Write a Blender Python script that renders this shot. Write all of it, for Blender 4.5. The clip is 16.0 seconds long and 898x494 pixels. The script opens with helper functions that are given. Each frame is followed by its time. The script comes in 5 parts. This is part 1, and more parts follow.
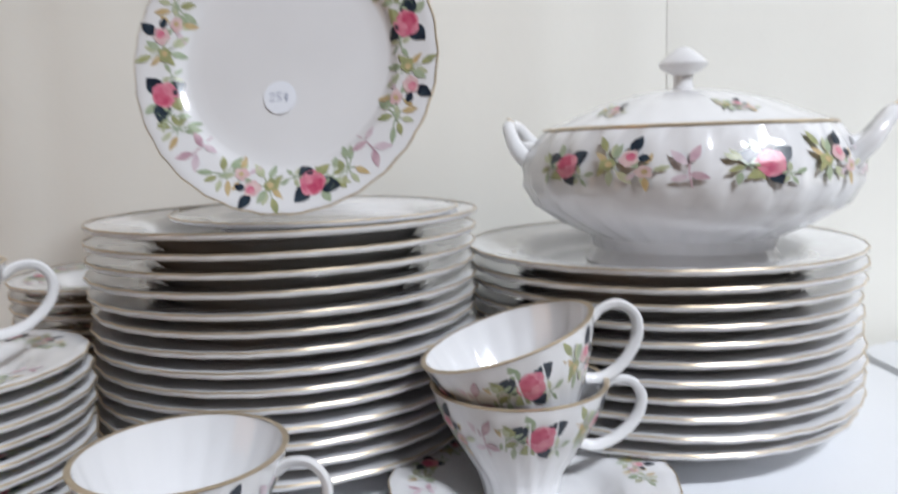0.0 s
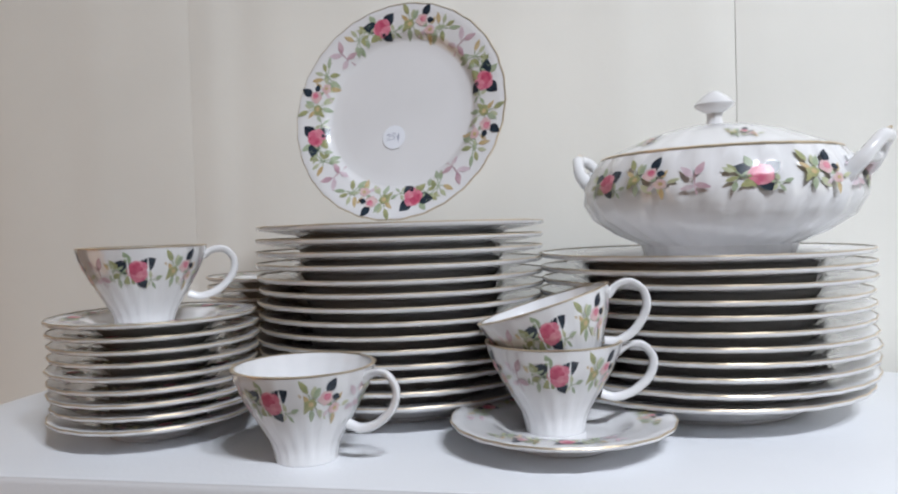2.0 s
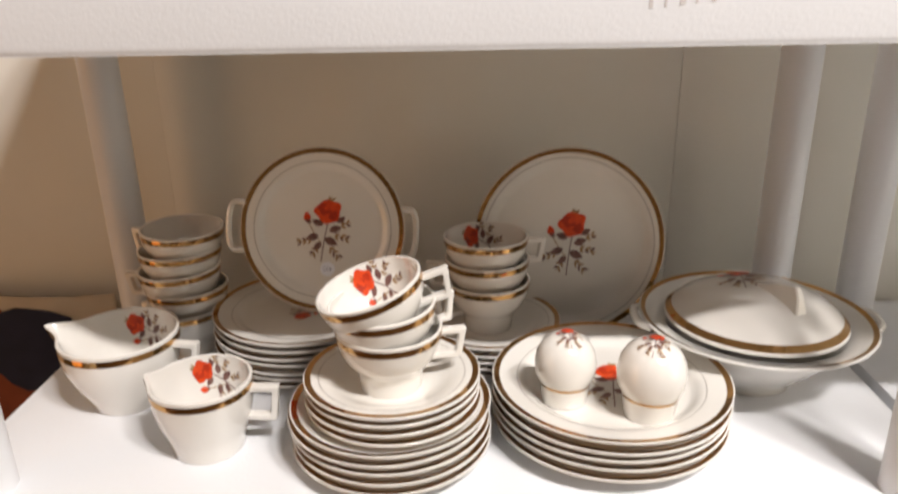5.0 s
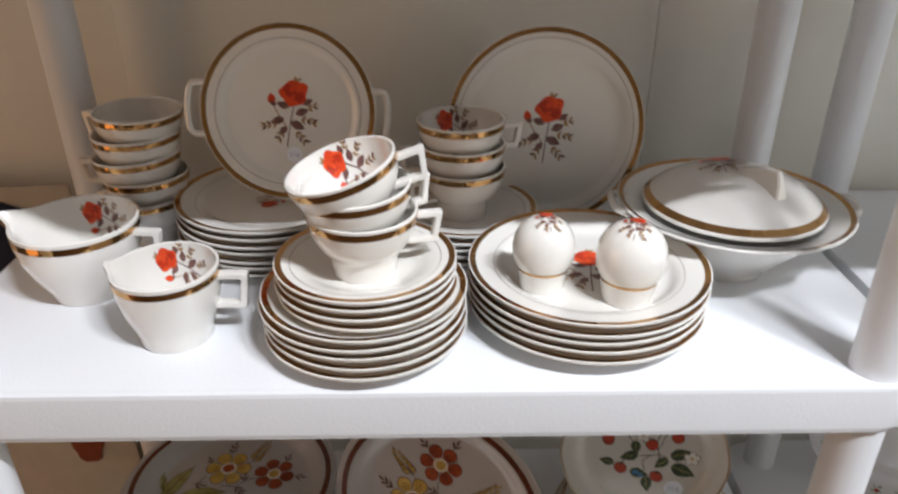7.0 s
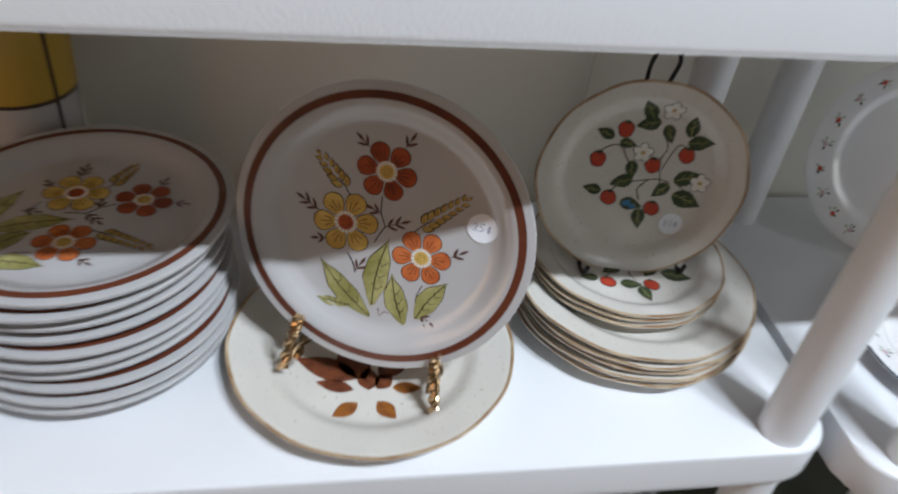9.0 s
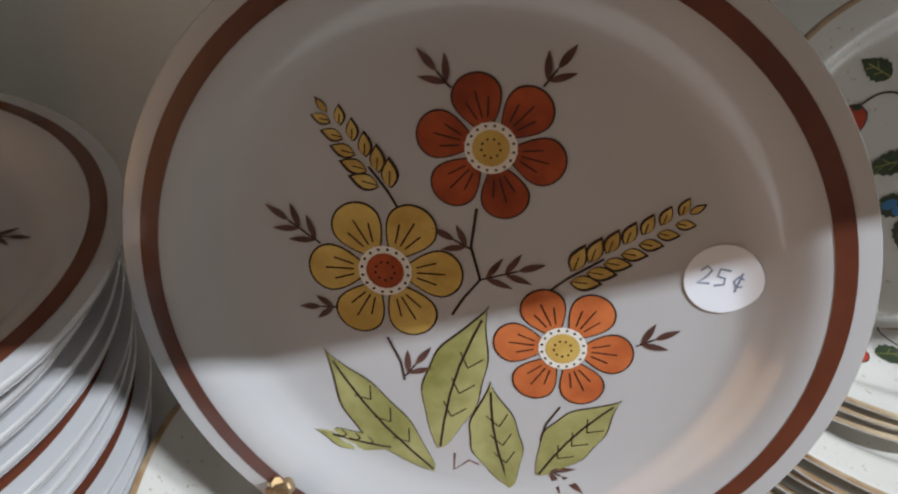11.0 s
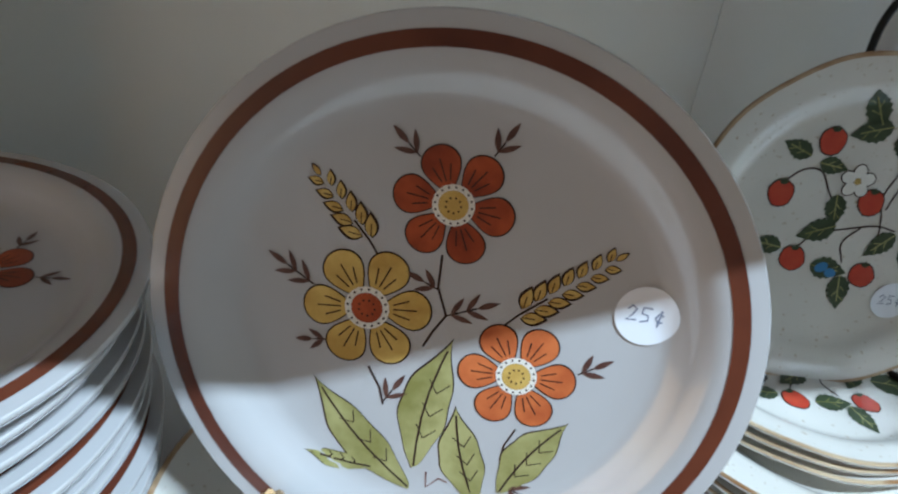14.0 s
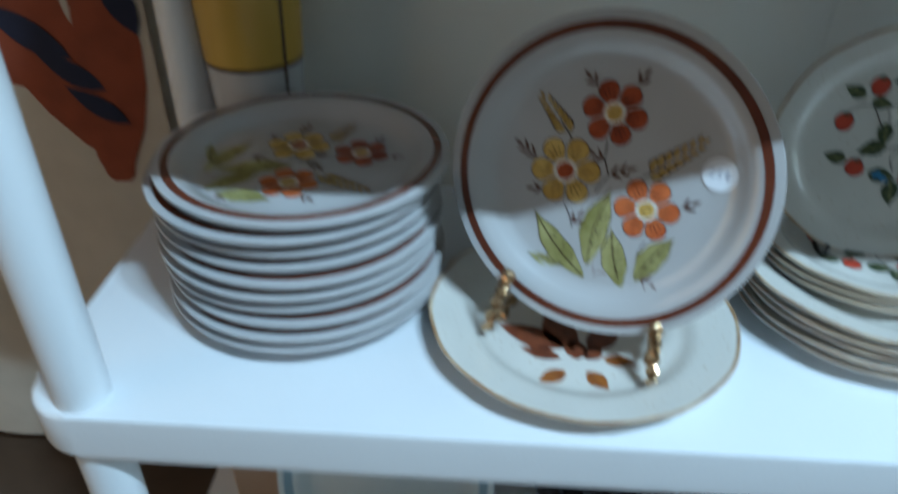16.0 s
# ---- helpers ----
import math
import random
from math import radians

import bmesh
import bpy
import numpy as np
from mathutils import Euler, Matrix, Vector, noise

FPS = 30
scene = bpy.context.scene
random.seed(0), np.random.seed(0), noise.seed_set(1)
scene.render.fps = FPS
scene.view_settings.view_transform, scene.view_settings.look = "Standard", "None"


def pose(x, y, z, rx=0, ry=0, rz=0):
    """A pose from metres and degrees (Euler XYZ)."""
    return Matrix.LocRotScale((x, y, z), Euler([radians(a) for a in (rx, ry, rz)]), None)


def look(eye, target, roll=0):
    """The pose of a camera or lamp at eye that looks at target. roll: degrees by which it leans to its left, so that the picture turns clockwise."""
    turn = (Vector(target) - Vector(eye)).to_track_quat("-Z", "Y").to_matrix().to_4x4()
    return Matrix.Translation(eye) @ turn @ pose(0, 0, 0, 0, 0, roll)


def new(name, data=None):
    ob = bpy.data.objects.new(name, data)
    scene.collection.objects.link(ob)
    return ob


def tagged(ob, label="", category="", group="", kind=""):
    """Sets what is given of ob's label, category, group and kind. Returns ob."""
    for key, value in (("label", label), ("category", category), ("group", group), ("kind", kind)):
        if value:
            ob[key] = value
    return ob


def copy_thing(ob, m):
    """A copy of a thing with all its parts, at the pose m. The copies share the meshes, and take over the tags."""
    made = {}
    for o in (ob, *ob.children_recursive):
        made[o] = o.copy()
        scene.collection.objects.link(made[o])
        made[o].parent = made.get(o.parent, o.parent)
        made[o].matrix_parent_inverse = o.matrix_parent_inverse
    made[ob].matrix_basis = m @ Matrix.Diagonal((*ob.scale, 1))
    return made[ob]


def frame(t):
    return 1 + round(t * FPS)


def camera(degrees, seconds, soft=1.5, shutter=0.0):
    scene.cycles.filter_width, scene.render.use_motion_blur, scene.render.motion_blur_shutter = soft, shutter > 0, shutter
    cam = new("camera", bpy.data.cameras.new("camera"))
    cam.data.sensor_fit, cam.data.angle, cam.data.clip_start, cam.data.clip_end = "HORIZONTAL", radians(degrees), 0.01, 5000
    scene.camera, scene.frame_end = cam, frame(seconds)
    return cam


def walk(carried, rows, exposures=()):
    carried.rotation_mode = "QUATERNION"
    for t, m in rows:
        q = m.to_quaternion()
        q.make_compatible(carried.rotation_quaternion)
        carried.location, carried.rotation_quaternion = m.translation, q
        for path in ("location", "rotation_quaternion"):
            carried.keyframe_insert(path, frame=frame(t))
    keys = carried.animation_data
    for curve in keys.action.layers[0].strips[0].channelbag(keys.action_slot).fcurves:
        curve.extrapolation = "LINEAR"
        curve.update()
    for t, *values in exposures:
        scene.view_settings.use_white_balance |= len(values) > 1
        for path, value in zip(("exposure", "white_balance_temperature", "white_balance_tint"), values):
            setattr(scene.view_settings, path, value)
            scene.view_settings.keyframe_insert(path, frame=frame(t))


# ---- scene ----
cam = camera(62.5, 16.0, soft=2.2, shutter=0.5)
PATH = [
    (0, (0.137, 0.022, 1.513), (0.233, 2.001, 1.238), -1.8),
    (0.5, (0.142, -0.007, 1.482), (0.084, 1.992, 1.483), -1.3),
    (1, (0.195, -0.062, 1.48), (-0.07, 1.921, 1.466), -1.9),
    (1.5, (0.221, -0.099, 1.461), (-0.153, 1.866, 1.419), -1.8),
    (2, (0.217, -0.12, 1.466), (-0.148, 1.846, 1.415), -1.7),
    (2.5, (0.19, -0.16, 1.473), (0.004, 1.831, 1.412), -2.6),
    (3, (0.179, -0.169, 1.467), (0.059, 1.825, 1.365), -2.7),
    (3.5, (0.159, -0.164, 1.437), (0.08, 1.821, 1.202), -3.4),
    (4, (0.15, -0.179, 1.39), (0.075, 1.791, 1.054), -2.4),
    (4.5, (0.142, -0.19, 1.338), (0.067, 1.745, 0.838), -2.1),
    (4.7, (0.137, -0.188, 1.326), (0.057, 1.722, 0.736), -1.5),
    (6.8, (0.119, -0.167, 1.288), (0.13, 1.613, 0.377), -0.2),
    (7, (0.121, -0.167, 1.286), (0.147, 1.6, 0.351), -0.1),
    (7.5, (0.128, -0.16, 1.254), (0.266, 1.539, 0.207), 1.5),
    (8, (0.115, -0.187, 1.191), (0.281, 1.468, 0.081), 3.6),
    (8.5, (0.091, -0.184, 1.126), (0.292, 1.399, -0.079), 5.0),
    (9, (0.073, -0.047, 1.016), (0.4, 1.478, -0.236), 7.1),
    (9.5, (0.07, 0.097, 0.876), (0.471, 1.643, -0.327), 7.6),
    (10, (0.049, 0.187, 0.81), (0.459, 1.741, -0.38), 8.9),
    (12.5, (0.064, 0.26, 0.82), (0.544, 1.684, -0.5), 5.6),
    (13, (0.058, 0.239, 0.82), (0.515, 1.748, -0.41), 6.7),
    (13.5, (0.059, 0.225, 0.822), (0.511, 1.809, -0.312), 8.2),
    (14, (0.058, 0.193, 0.834), (0.475, 1.834, -0.23), 7.4),
    (14.5, (0.04, 0.136, 0.865), (0.399, 1.792, -0.197), 5.5),
    (15, (0.036, 0.059, 0.883), (0.326, 1.67, -0.267), 4.4),
    (15.5, (0.021, -0.049, 0.865), (0.192, 1.482, -0.41), 4.7),
    (16, (0.026, -0.076, 0.916), (-0.061, 1.579, -0.203), 0.8),
]
EXPOSURE = [(0, -1.04, 6650, 17), (2, -1.1, 6600, 17), (3, -1.15, 6600, 17), (3.5, -1.06, 6700, 17), (4, -0.86, 7000, 18), (4.5, -0.37, 7900, 21), (7, -0.4, 6800, 17), (7.5, -0.58, 6450, 15), (8.5, -0.42, 6100, 11), (9.5, -0.48, 6650, 16), (10, -0.46, 6650, 15), (12.5, -0.04, 5950, 11), (13, -0.04, 5850, 9), (13.5, -0.03, 5800, 7), (14, 0.06, 5500, 4), (14.5, 0.04, 5200, -2), (15, -0.12, 5200, 1), (15.5, -0.7, 4850, -6), (16, -0.55, 5000, -5)]
walk(cam, [(t, look(eye, target, roll)) for t, eye, target, roll in PATH], EXPOSURE)

# ---- world and light ----
world = bpy.data.worlds.new("sky")
scene.world = world
world.use_nodes = True
wn = world.node_tree.nodes
sky = wn.new("ShaderNodeTexSky")
sky.sky_type = "NISHITA"
sky.sun_disc = False
sky.sun_elevation, sky.sun_rotation = radians(40), radians(200)
world.node_tree.links.new(sky.outputs[0], wn["Background"].inputs[0])
wn["Background"].inputs[1].default_value = 0.12


def area(name, eye, target, w, h, power, colour):
    lamp = bpy.data.lights.new(name, "AREA")
    lamp.shape, lamp.size, lamp.size_y, lamp.energy, lamp.color = "RECTANGLE", w, h, power, colour
    ob = new(name, lamp)
    ob.matrix_world = look(eye, target)
    return ob


# twin ceiling fittings above the aisle, daylight in the side window, an added warm fill lamp on the left
LAMP_W, WINDOW_W, WARM_FILL_W = 94.0, 12.0, 11.0
area("ceiling_lamp_light", (0.98, -0.98, 3.22), (0.98, -0.98, 0), 0.34, 0.07, LAMP_W, (0.83, 0.93, 1.0))
area("ceiling_lamp_light", (1.45, -0.98, 3.22), (1.45, -0.98, 0), 0.34, 0.07, LAMP_W, (0.83, 0.93, 1.0))
area("window_light", (2.56, -0.55, 1.15), (0.3, 0.65, 0.75), 1.1, 1.2, WINDOW_W, (0.97, 1.0, 0.90))
# made-up source: warms the shaded shelf interiors from the left
area("warm_fill_light", (-1.86, -0.52, 1.02), (0.3, 0.45, 1.0), 0.86, 1.96, WARM_FILL_W, (1.0, 0.56, 0.24))


# ---- materials ----
def material(name, colour, rough=0.5, metal=0.0, vary=0.06, scale=30.0, bump=0.0, bump_scale=200.0, coat=0.0, second=None, spots=None, dark=None):
    m = bpy.data.materials.new(name)
    m.use_nodes = True
    nt = m.node_tree
    n, l = nt.nodes, nt.links
    b = n["Principled BSDF"]
    b.inputs["Roughness"].default_value = rough
    b.inputs["Metallic"].default_value = metal
    b.inputs["Coat Weight"].default_value = coat
    b.inputs["Coat Roughness"].default_value = 0.06
    tc = n.new("ShaderNodeTexCoord")
    noise_a = n.new("ShaderNodeTexNoise")
    noise_a.inputs["Scale"].default_value = scale
    noise_a.inputs["Detail"].default_value = 5
    l.new(tc.outputs["Object"], noise_a.inputs["Vector"])
    ramp = n.new("ShaderNodeValToRGB")
    c2 = second or tuple(c * (1 - vary) for c in colour)
    ramp.color_ramp.elements[0].position, ramp.color_ramp.elements[1].position = 0.35, 0.65
    ramp.color_ramp.elements[0].color = (*c2, 1)
    ramp.color_ramp.elements[1].color = (*colour, 1)
    l.new(noise_a.outputs["Fac"], ramp.inputs["Fac"])
    out = ramp.outputs["Color"]
    if spots:
        fine = n.new("ShaderNodeTexNoise")
        fine.inputs["Scale"].default_value = spots
        fine.inputs["Detail"].default_value = 2
        l.new(tc.outputs["Object"], fine.inputs["Vector"])
        cut = n.new("ShaderNodeValToRGB")
        cut.color_ramp.elements[0].position, cut.color_ramp.elements[1].position = 0.66, 0.74
        l.new(fine.outputs["Fac"], cut.inputs["Fac"])
        mix = n.new("ShaderNodeMix")
        mix.data_type = "RGBA"
        l.new(cut.outputs["Color"], mix.inputs["Factor"])
        l.new(out, mix.inputs["A"])
        mix.inputs["B"].default_value = (*(dark or tuple(c * 0.6 for c in colour)), 1)
        out = mix.outputs["Result"]
    l.new(out, b.inputs["Base Color"])
    if bump:
        bn = n.new("ShaderNodeTexNoise")
        bn.inputs["Scale"].default_value = bump_scale
        bn.inputs["Detail"].default_value = 4
        l.new(tc.outputs["Object"], bn.inputs["Vector"])
        bp = n.new("ShaderNodeBump")
        bp.inputs["Strength"].default_value = bump
        bp.inputs["Distance"].default_value = 0.002
        l.new(bn.outputs["Fac"], bp.inputs["Height"])
        l.new(bp.outputs["Normal"], b.inputs["Normal"])
    return m


PORCELAIN = material("white_porcelain", (0.80, 0.80, 0.81), 0.12, vary=0.03, scale=18, coat=0.6)
IVORY = material("ivory_semi_porcelain", (0.82, 0.795, 0.75), 0.13, vary=0.04, scale=15, coat=0.7)
STONEWARE = material("cream_stoneware", (0.50, 0.495, 0.50), 0.2, vary=0.05, scale=12, coat=0.7)
OATMEAL = material("oatmeal_stoneware", (0.70, 0.675, 0.62), 0.2, vary=0.06, scale=14, coat=0.6, spots=300, dark=(0.50, 0.42, 0.32))
GOLD = material("bright_gold_lustre", (0.62, 0.35, 0.14), 0.08, 1.0, vary=0.25, scale=40, bump=0.3, bump_scale=60)
PALE_GOLD = material("worn_gold_line", (0.66, 0.54, 0.38), 0.3, 0.6, vary=0.2, scale=60)
FAINT = material("faded_marker", (0.66, 0.63, 0.62), 0.6)
GREY_LINE = material("fine_grey_line", (0.36, 0.33, 0.30), 0.4)
SHELF_WHITE = material("white_shelf_plastic", (0.77, 0.785, 0.81), 0.38, vary=0.03, scale=6, bump=0.12, bump_scale=350)
WALL_CREAM = material("cream_painted_board", (0.86, 0.845, 0.785), 0.6, vary=0.07, scale=3.5, bump=0.1, bump_scale=90)
# room surfaces out of view, kept dark so little light bounces back
ROOM_WALL = material("dim_unseen_wall", (0.15, 0.12, 0.09), 0.8, vary=0.08, scale=2)
CEILING_DIM = material("dim_unseen_ceiling", (0.36, 0.34, 0.31), 0.8, vary=0.05, scale=2)
FLOOR_BROWN = material("brown_floor", (0.09, 0.056, 0.034), 0.55, vary=0.35, scale=7, bump=0.1)
STICKER = material("pale_sticker_paper", (0.84, 0.87, 0.93), 0.5, vary=0.02)
INK = material("pen_ink", (0.22, 0.25, 0.36), 0.6)
PINK = material("pink_enamel", (0.60, 0.13, 0.22), 0.3, second=(0.74, 0.32, 0.38), scale=160)
ROSE_DARK = material("deep_pink_enamel", (0.50, 0.05, 0.12), 0.3, second=(0.62, 0.14, 0.22), scale=200)
NAVY = material("blue_black_enamel", (0.012, 0.016, 0.030), 0.3, second=(0.03, 0.05, 0.07), scale=200)
LEAF = material("yellow_green_enamel", (0.40, 0.40, 0.20), 0.3, second=(0.28, 0.31, 0.16), scale=150)
SAGE = material("sage_green_enamel", (0.30, 0.38, 0.25), 0.3, second=(0.40, 0.46, 0.33), scale=150)
MAUVE = material("mauve_enamel", (0.48, 0.30, 0.36), 0.3, second=(0.60, 0.44, 0.48), scale=150)
PALE_GREEN = material("pale_green_enamel", (0.52, 0.54, 0.36), 0.3, second=(0.42, 0.46, 0.31), scale=150)
PALE_PINK = material("pale_pink_enamel", (0.66, 0.42, 0.44), 0.3, second=(0.72, 0.56, 0.54), scale=170)
PALE_MAUVE = material("pale_mauve_enamel", (0.60, 0.47, 0.53), 0.3, second=(0.66, 0.56, 0.60), scale=150)
TAN = material("tan_enamel", (0.50, 0.36, 0.18), 0.3, second=(0.60, 0.48, 0.28), scale=150)
ORANGE_ROSE = material("orange_red_enamel", (0.80, 0.085, 0.018), 0.3, second=(0.62, 0.045, 0.012), scale=130)
PLUM = material("plum_leaf_enamel", (0.14, 0.06, 0.055), 0.3, second=(0.25, 0.13, 0.11), scale=160)
GOLD_LEAF = material("golden_brown_leaf", (0.42, 0.25, 0.10), 0.3, second=(0.30, 0.17, 0.07), scale=200)
BROWN_BAND = material("red_brown_glaze", (0.135, 0.038, 0.018), 0.25, second=(0.095, 0.026, 0.014), scale=25, coat=0.3)
RUST_PETAL = material("rust_petal_glaze", (0.40, 0.080, 0.024), 0.28, second=(0.22, 0.036, 0.012), scale=70)
ORANGE_PETAL = material("orange_petal_glaze", (0.60, 0.175, 0.055), 0.28, second=(0.42, 0.095, 0.03), scale=70)
YELLOW_PETAL = material("yellow_petal_glaze", (0.66, 0.46, 0.13), 0.28, second=(0.50, 0.31, 0.07), scale=70)
OLIVE = material("olive_leaf_glaze", (0.40, 0.38, 0.16), 0.28, second=(0.23, 0.22, 0.065), scale=55)
TWIG = material("umber_twig_glaze", (0.075, 0.032, 0.026), 0.3, second=(0.13, 0.065, 0.05), scale=160)
OUTLINE = material("dark_brown_outline", (0.035, 0.016, 0.013), 0.35)
WHEAT = material("wheat_glaze", (0.58, 0.42, 0.13), 0.3, second=(0.44, 0.27, 0.06), scale=150)
STRAW_RED = material("strawberry_red_glaze", (0.50, 0.065, 0.03), 0.28, second=(0.45, 0.045, 0.025), scale=150)
DARK_GREEN = material("dark_green_glaze", (0.035, 0.055, 0.028), 0.3, second=(0.05, 0.075, 0.035), scale=150)
AMBER = material("amber_leaf_glaze", (0.34, 0.12, 0.02), 0.28, second=(0.20, 0.065, 0.018), scale=110)
DARK_BROWN = material("dark_brown_glaze", (0.10, 0.03, 0.016), 0.28, second=(0.20, 0.06, 0.025), scale=110)
RIM_TAN = material("tan_rim_glaze", (0.27, 0.145, 0.06), 0.3, second=(0.56, 0.44, 0.29), scale=35)
WHITE_PAINT = material("white_petal_glaze", (0.78, 0.76, 0.70), 0.3)
BLUE_DOT = material("blue_butterfly_glaze", (0.05, 0.20, 0.42), 0.3)
BLACK_WIRE = material("black_wire", (0.02, 0.02, 0.02), 0.4, 0.5)
BRASS_WIRE = material("brass_wire", (0.60, 0.42, 0.24), 0.24, 1.0, vary=0.3, scale=150)
BLACK_GLAZE = material("black_band_glaze", (0.012, 0.012, 0.018), 0.2, coat=0.4)
BLUE_RIM = material("pale_blue_band", (0.30, 0.42, 0.52), 0.3)
OPAL = material("opal_white_glass", (0.74, 0.79, 0.80), 0.12, vary=0.02, coat=0.4)
CARD = material("tan_cardboard", (0.50, 0.34, 0.22), 0.8, vary=0.1, scale=8)
YELLOW_GLAZE = material("yellow_pot_glaze", (0.52, 0.34, 0.05), 0.35, vary=0.15, scale=12)
CLOTH = material("cream_cotton_cloth", (0.56, 0.50, 0.41), 0.9, vary=0.08, scale=25, bump=0.3, bump_scale=600)
CLOTH_RUST = material("rust_printed_cotton", (0.27, 0.062, 0.025), 0.9, vary=0.2, scale=30, bump=0.3, bump_scale=600)
CLOTH_NAVY = material("navy_printed_cotton", (0.016, 0.02, 0.05), 0.9, vary=0.2, scale=30, bump=0.3, bump_scale=600)


# ---- mesh helpers ----
def finish(name, bm, mats, parent=None, label="", smooth=True):
    bmesh.ops.recalc_face_normals(bm, faces=bm.faces[:])
    me = bpy.data.meshes.new(name)
    bm.to_mesh(me)
    bm.free()
    for m in mats if isinstance(mats, (list, tuple)) else [mats]:
        me.materials.append(m)
    if smooth:
        me.shade_smooth()
        me.set_sharp_from_angle(angle=radians(40))
    ob = new(name, me)
    if parent:
        ob.parent = parent
    if label:
        ob["label"] = label
    return ob


def part(name, bm, mat, parent, label="", smooth=True):
    return finish(name, bm, mat, parent, label, smooth)


def lathe(bm, profile, seg=72, shape=None, closed=True, mi=0):
    """Turns a profile of (radius, height) round z. shape(radius, angle, height) gives the true (x, y, z)."""
    rings = []
    for r, z in profile:
        if r < 1e-6:
            rings.append([bm.verts.new(shape(0, 0, z) if shape else (0, 0, z))])
            continue
        ring = []
        for k in range(seg):
            a = 2 * math.pi * k / seg
            ring.append(bm.verts.new(shape(r, a, z) if shape else (r * math.cos(a), r * math.sin(a), z)))
        rings.append(ring)
    pairs = list(zip(rings, rings[1:]))
    if closed:
        pairs.append((rings[-1], rings[0]))
    for p, q in pairs:
        if len(p) == 1 and len(q) == 1:
            continue
        for k in range(seg):
            k2 = (k + 1) % seg
            if len(p) == 1:
                f = bm.faces.new((p[0], q[k], q[k2]))
            elif len(q) == 1:
                f = bm.faces.new((p[k], p[k2], q[0]))
            else:
                f = bm.faces.new((p[k], p[k2], q[k2], q[k]))
            f.material_index = mi
    return bm


def box_bm(x0, x1, y0, y1, z0, z1, bevel=0.0, seg=2):
    bm = bmesh.new()
    bmesh.ops.create_cube(bm, size=1)
    for v in bm.verts:
        v.co = Vector((x0 if v.co.x < 0 else x1, y0 if v.co.y < 0 else y1, z0 if v.co.z < 0 else z1))
    if bevel:
        bmesh.ops.bevel(bm, geom=bm.edges[:], offset=bevel, segments=seg, affect="EDGES", profile=0.5)
    return bm


def tube(bm, pts, radius, seg=10, closed=False, flat=1.0):
    """A rod through pts; radius may be a list; flat squeezes it across."""
    pts = [Vector(p) for p in pts]
    n = len(pts)
    rings = []
    side = None
    for i, p in enumerate(pts):
        a = pts[i - 1] if (i or closed) else p
        b = pts[(i + 1) % n] if (i < n - 1 or closed) else p
        d = (b - a).normalized()
        if side is None:
            side = d.orthogonal().normalized()
        side = (side - d * side.dot(d)).normalized()
        up = d.cross(side)
        r = radius[i] if isinstance(radius, (list, tuple)) else radius
        rings.append([bm.verts.new(p + side * r * math.cos(2 * math.pi * k / seg) + up * r * flat * math.sin(2 * math.pi * k / seg)) for k in range(seg)])
    for i in range(n if closed else n - 1):
        p, q = rings[i], rings[(i + 1) % n]
        for k in range(seg):
            bm.faces.new((p[k], p[(k + 1) % seg], q[(k + 1) % seg], q[k]))
    if not closed:
        bm.faces.new(rings[0][::-1])
        bm.faces.new(rings[-1])
    return bm


def arc(points, n=6):
    """A smooth curve through control points."""
    P = [Vector(p) for p in points]
    P = [2 * P[0] - P[1]] + P + [2 * P[-1] - P[-2]]
    out = []
    for i in range(1, len(P) - 2):
        for k in range(n):
            t = k / n
            a, b, c, d = P[i - 1 : i + 3]
            out.append(0.5 * (2 * b + (c - a) * t + (2 * a - 5 * b + 4 * c - d) * t * t + (3 * b - a - 3 * c + d) * t ** 3))
    out.append(P[-2])
    return out


# ---- painted decoration, laid as thin glaze on a surface ----
def oval(cx, cy, rx, ry=None, ang=0, n=14, wob=0.0, seed=0):
    ry = ry or rx
    c, s = math.cos(radians(ang)), math.sin(radians(ang))
    out = []
    for k in range(n):
        a = 2 * math.pi * k / n
        w = 1 + wob * math.sin(5 * a + seed) + 0.5 * wob * math.sin(3 * a + 2 * seed)
        x, y = rx * math.cos(a) * w, ry * math.sin(a) * w
        out.append((cx + c * x - s * y, cy + s * x + c * y))
    return out


def leaf(x, y, length, width, ang, n=7, bend=0.0):
    """A pointed leaf from its base at (x, y), along ang degrees."""
    c, s = math.cos(radians(ang)), math.sin(radians(ang))
    up = [(length * k / n, width / 2 * math.sin(math.pi * (k / n) ** 0.85)) for k in range(n + 1)]
    loop = up + [(u, -v) for u, v in up[-2:0:-1]]
    loop = [(u, v + bend * length * math.sin(math.pi * u / length)) for u, v in loop]
    return [(x + c * u - s * v, y + s * u + c * v) for u, v in loop]


def serrated(x, y, length, width, ang, n=12):
    """A toothed leaf from its base at (x, y)."""
    c, s = math.cos(radians(ang)), math.sin(radians(ang))
    up = [(length * k / n, width / 2 * math.sin(math.pi * (k / n) ** 0.72) * (1.0 if k % 2 else 0.84)) for k in range(n + 1)]
    loop = up + [(u, -v) for u, v in up[-2:0:-1]]
    return [(x + c * u - s * v, y + s * u + c * v) for u, v in loop]


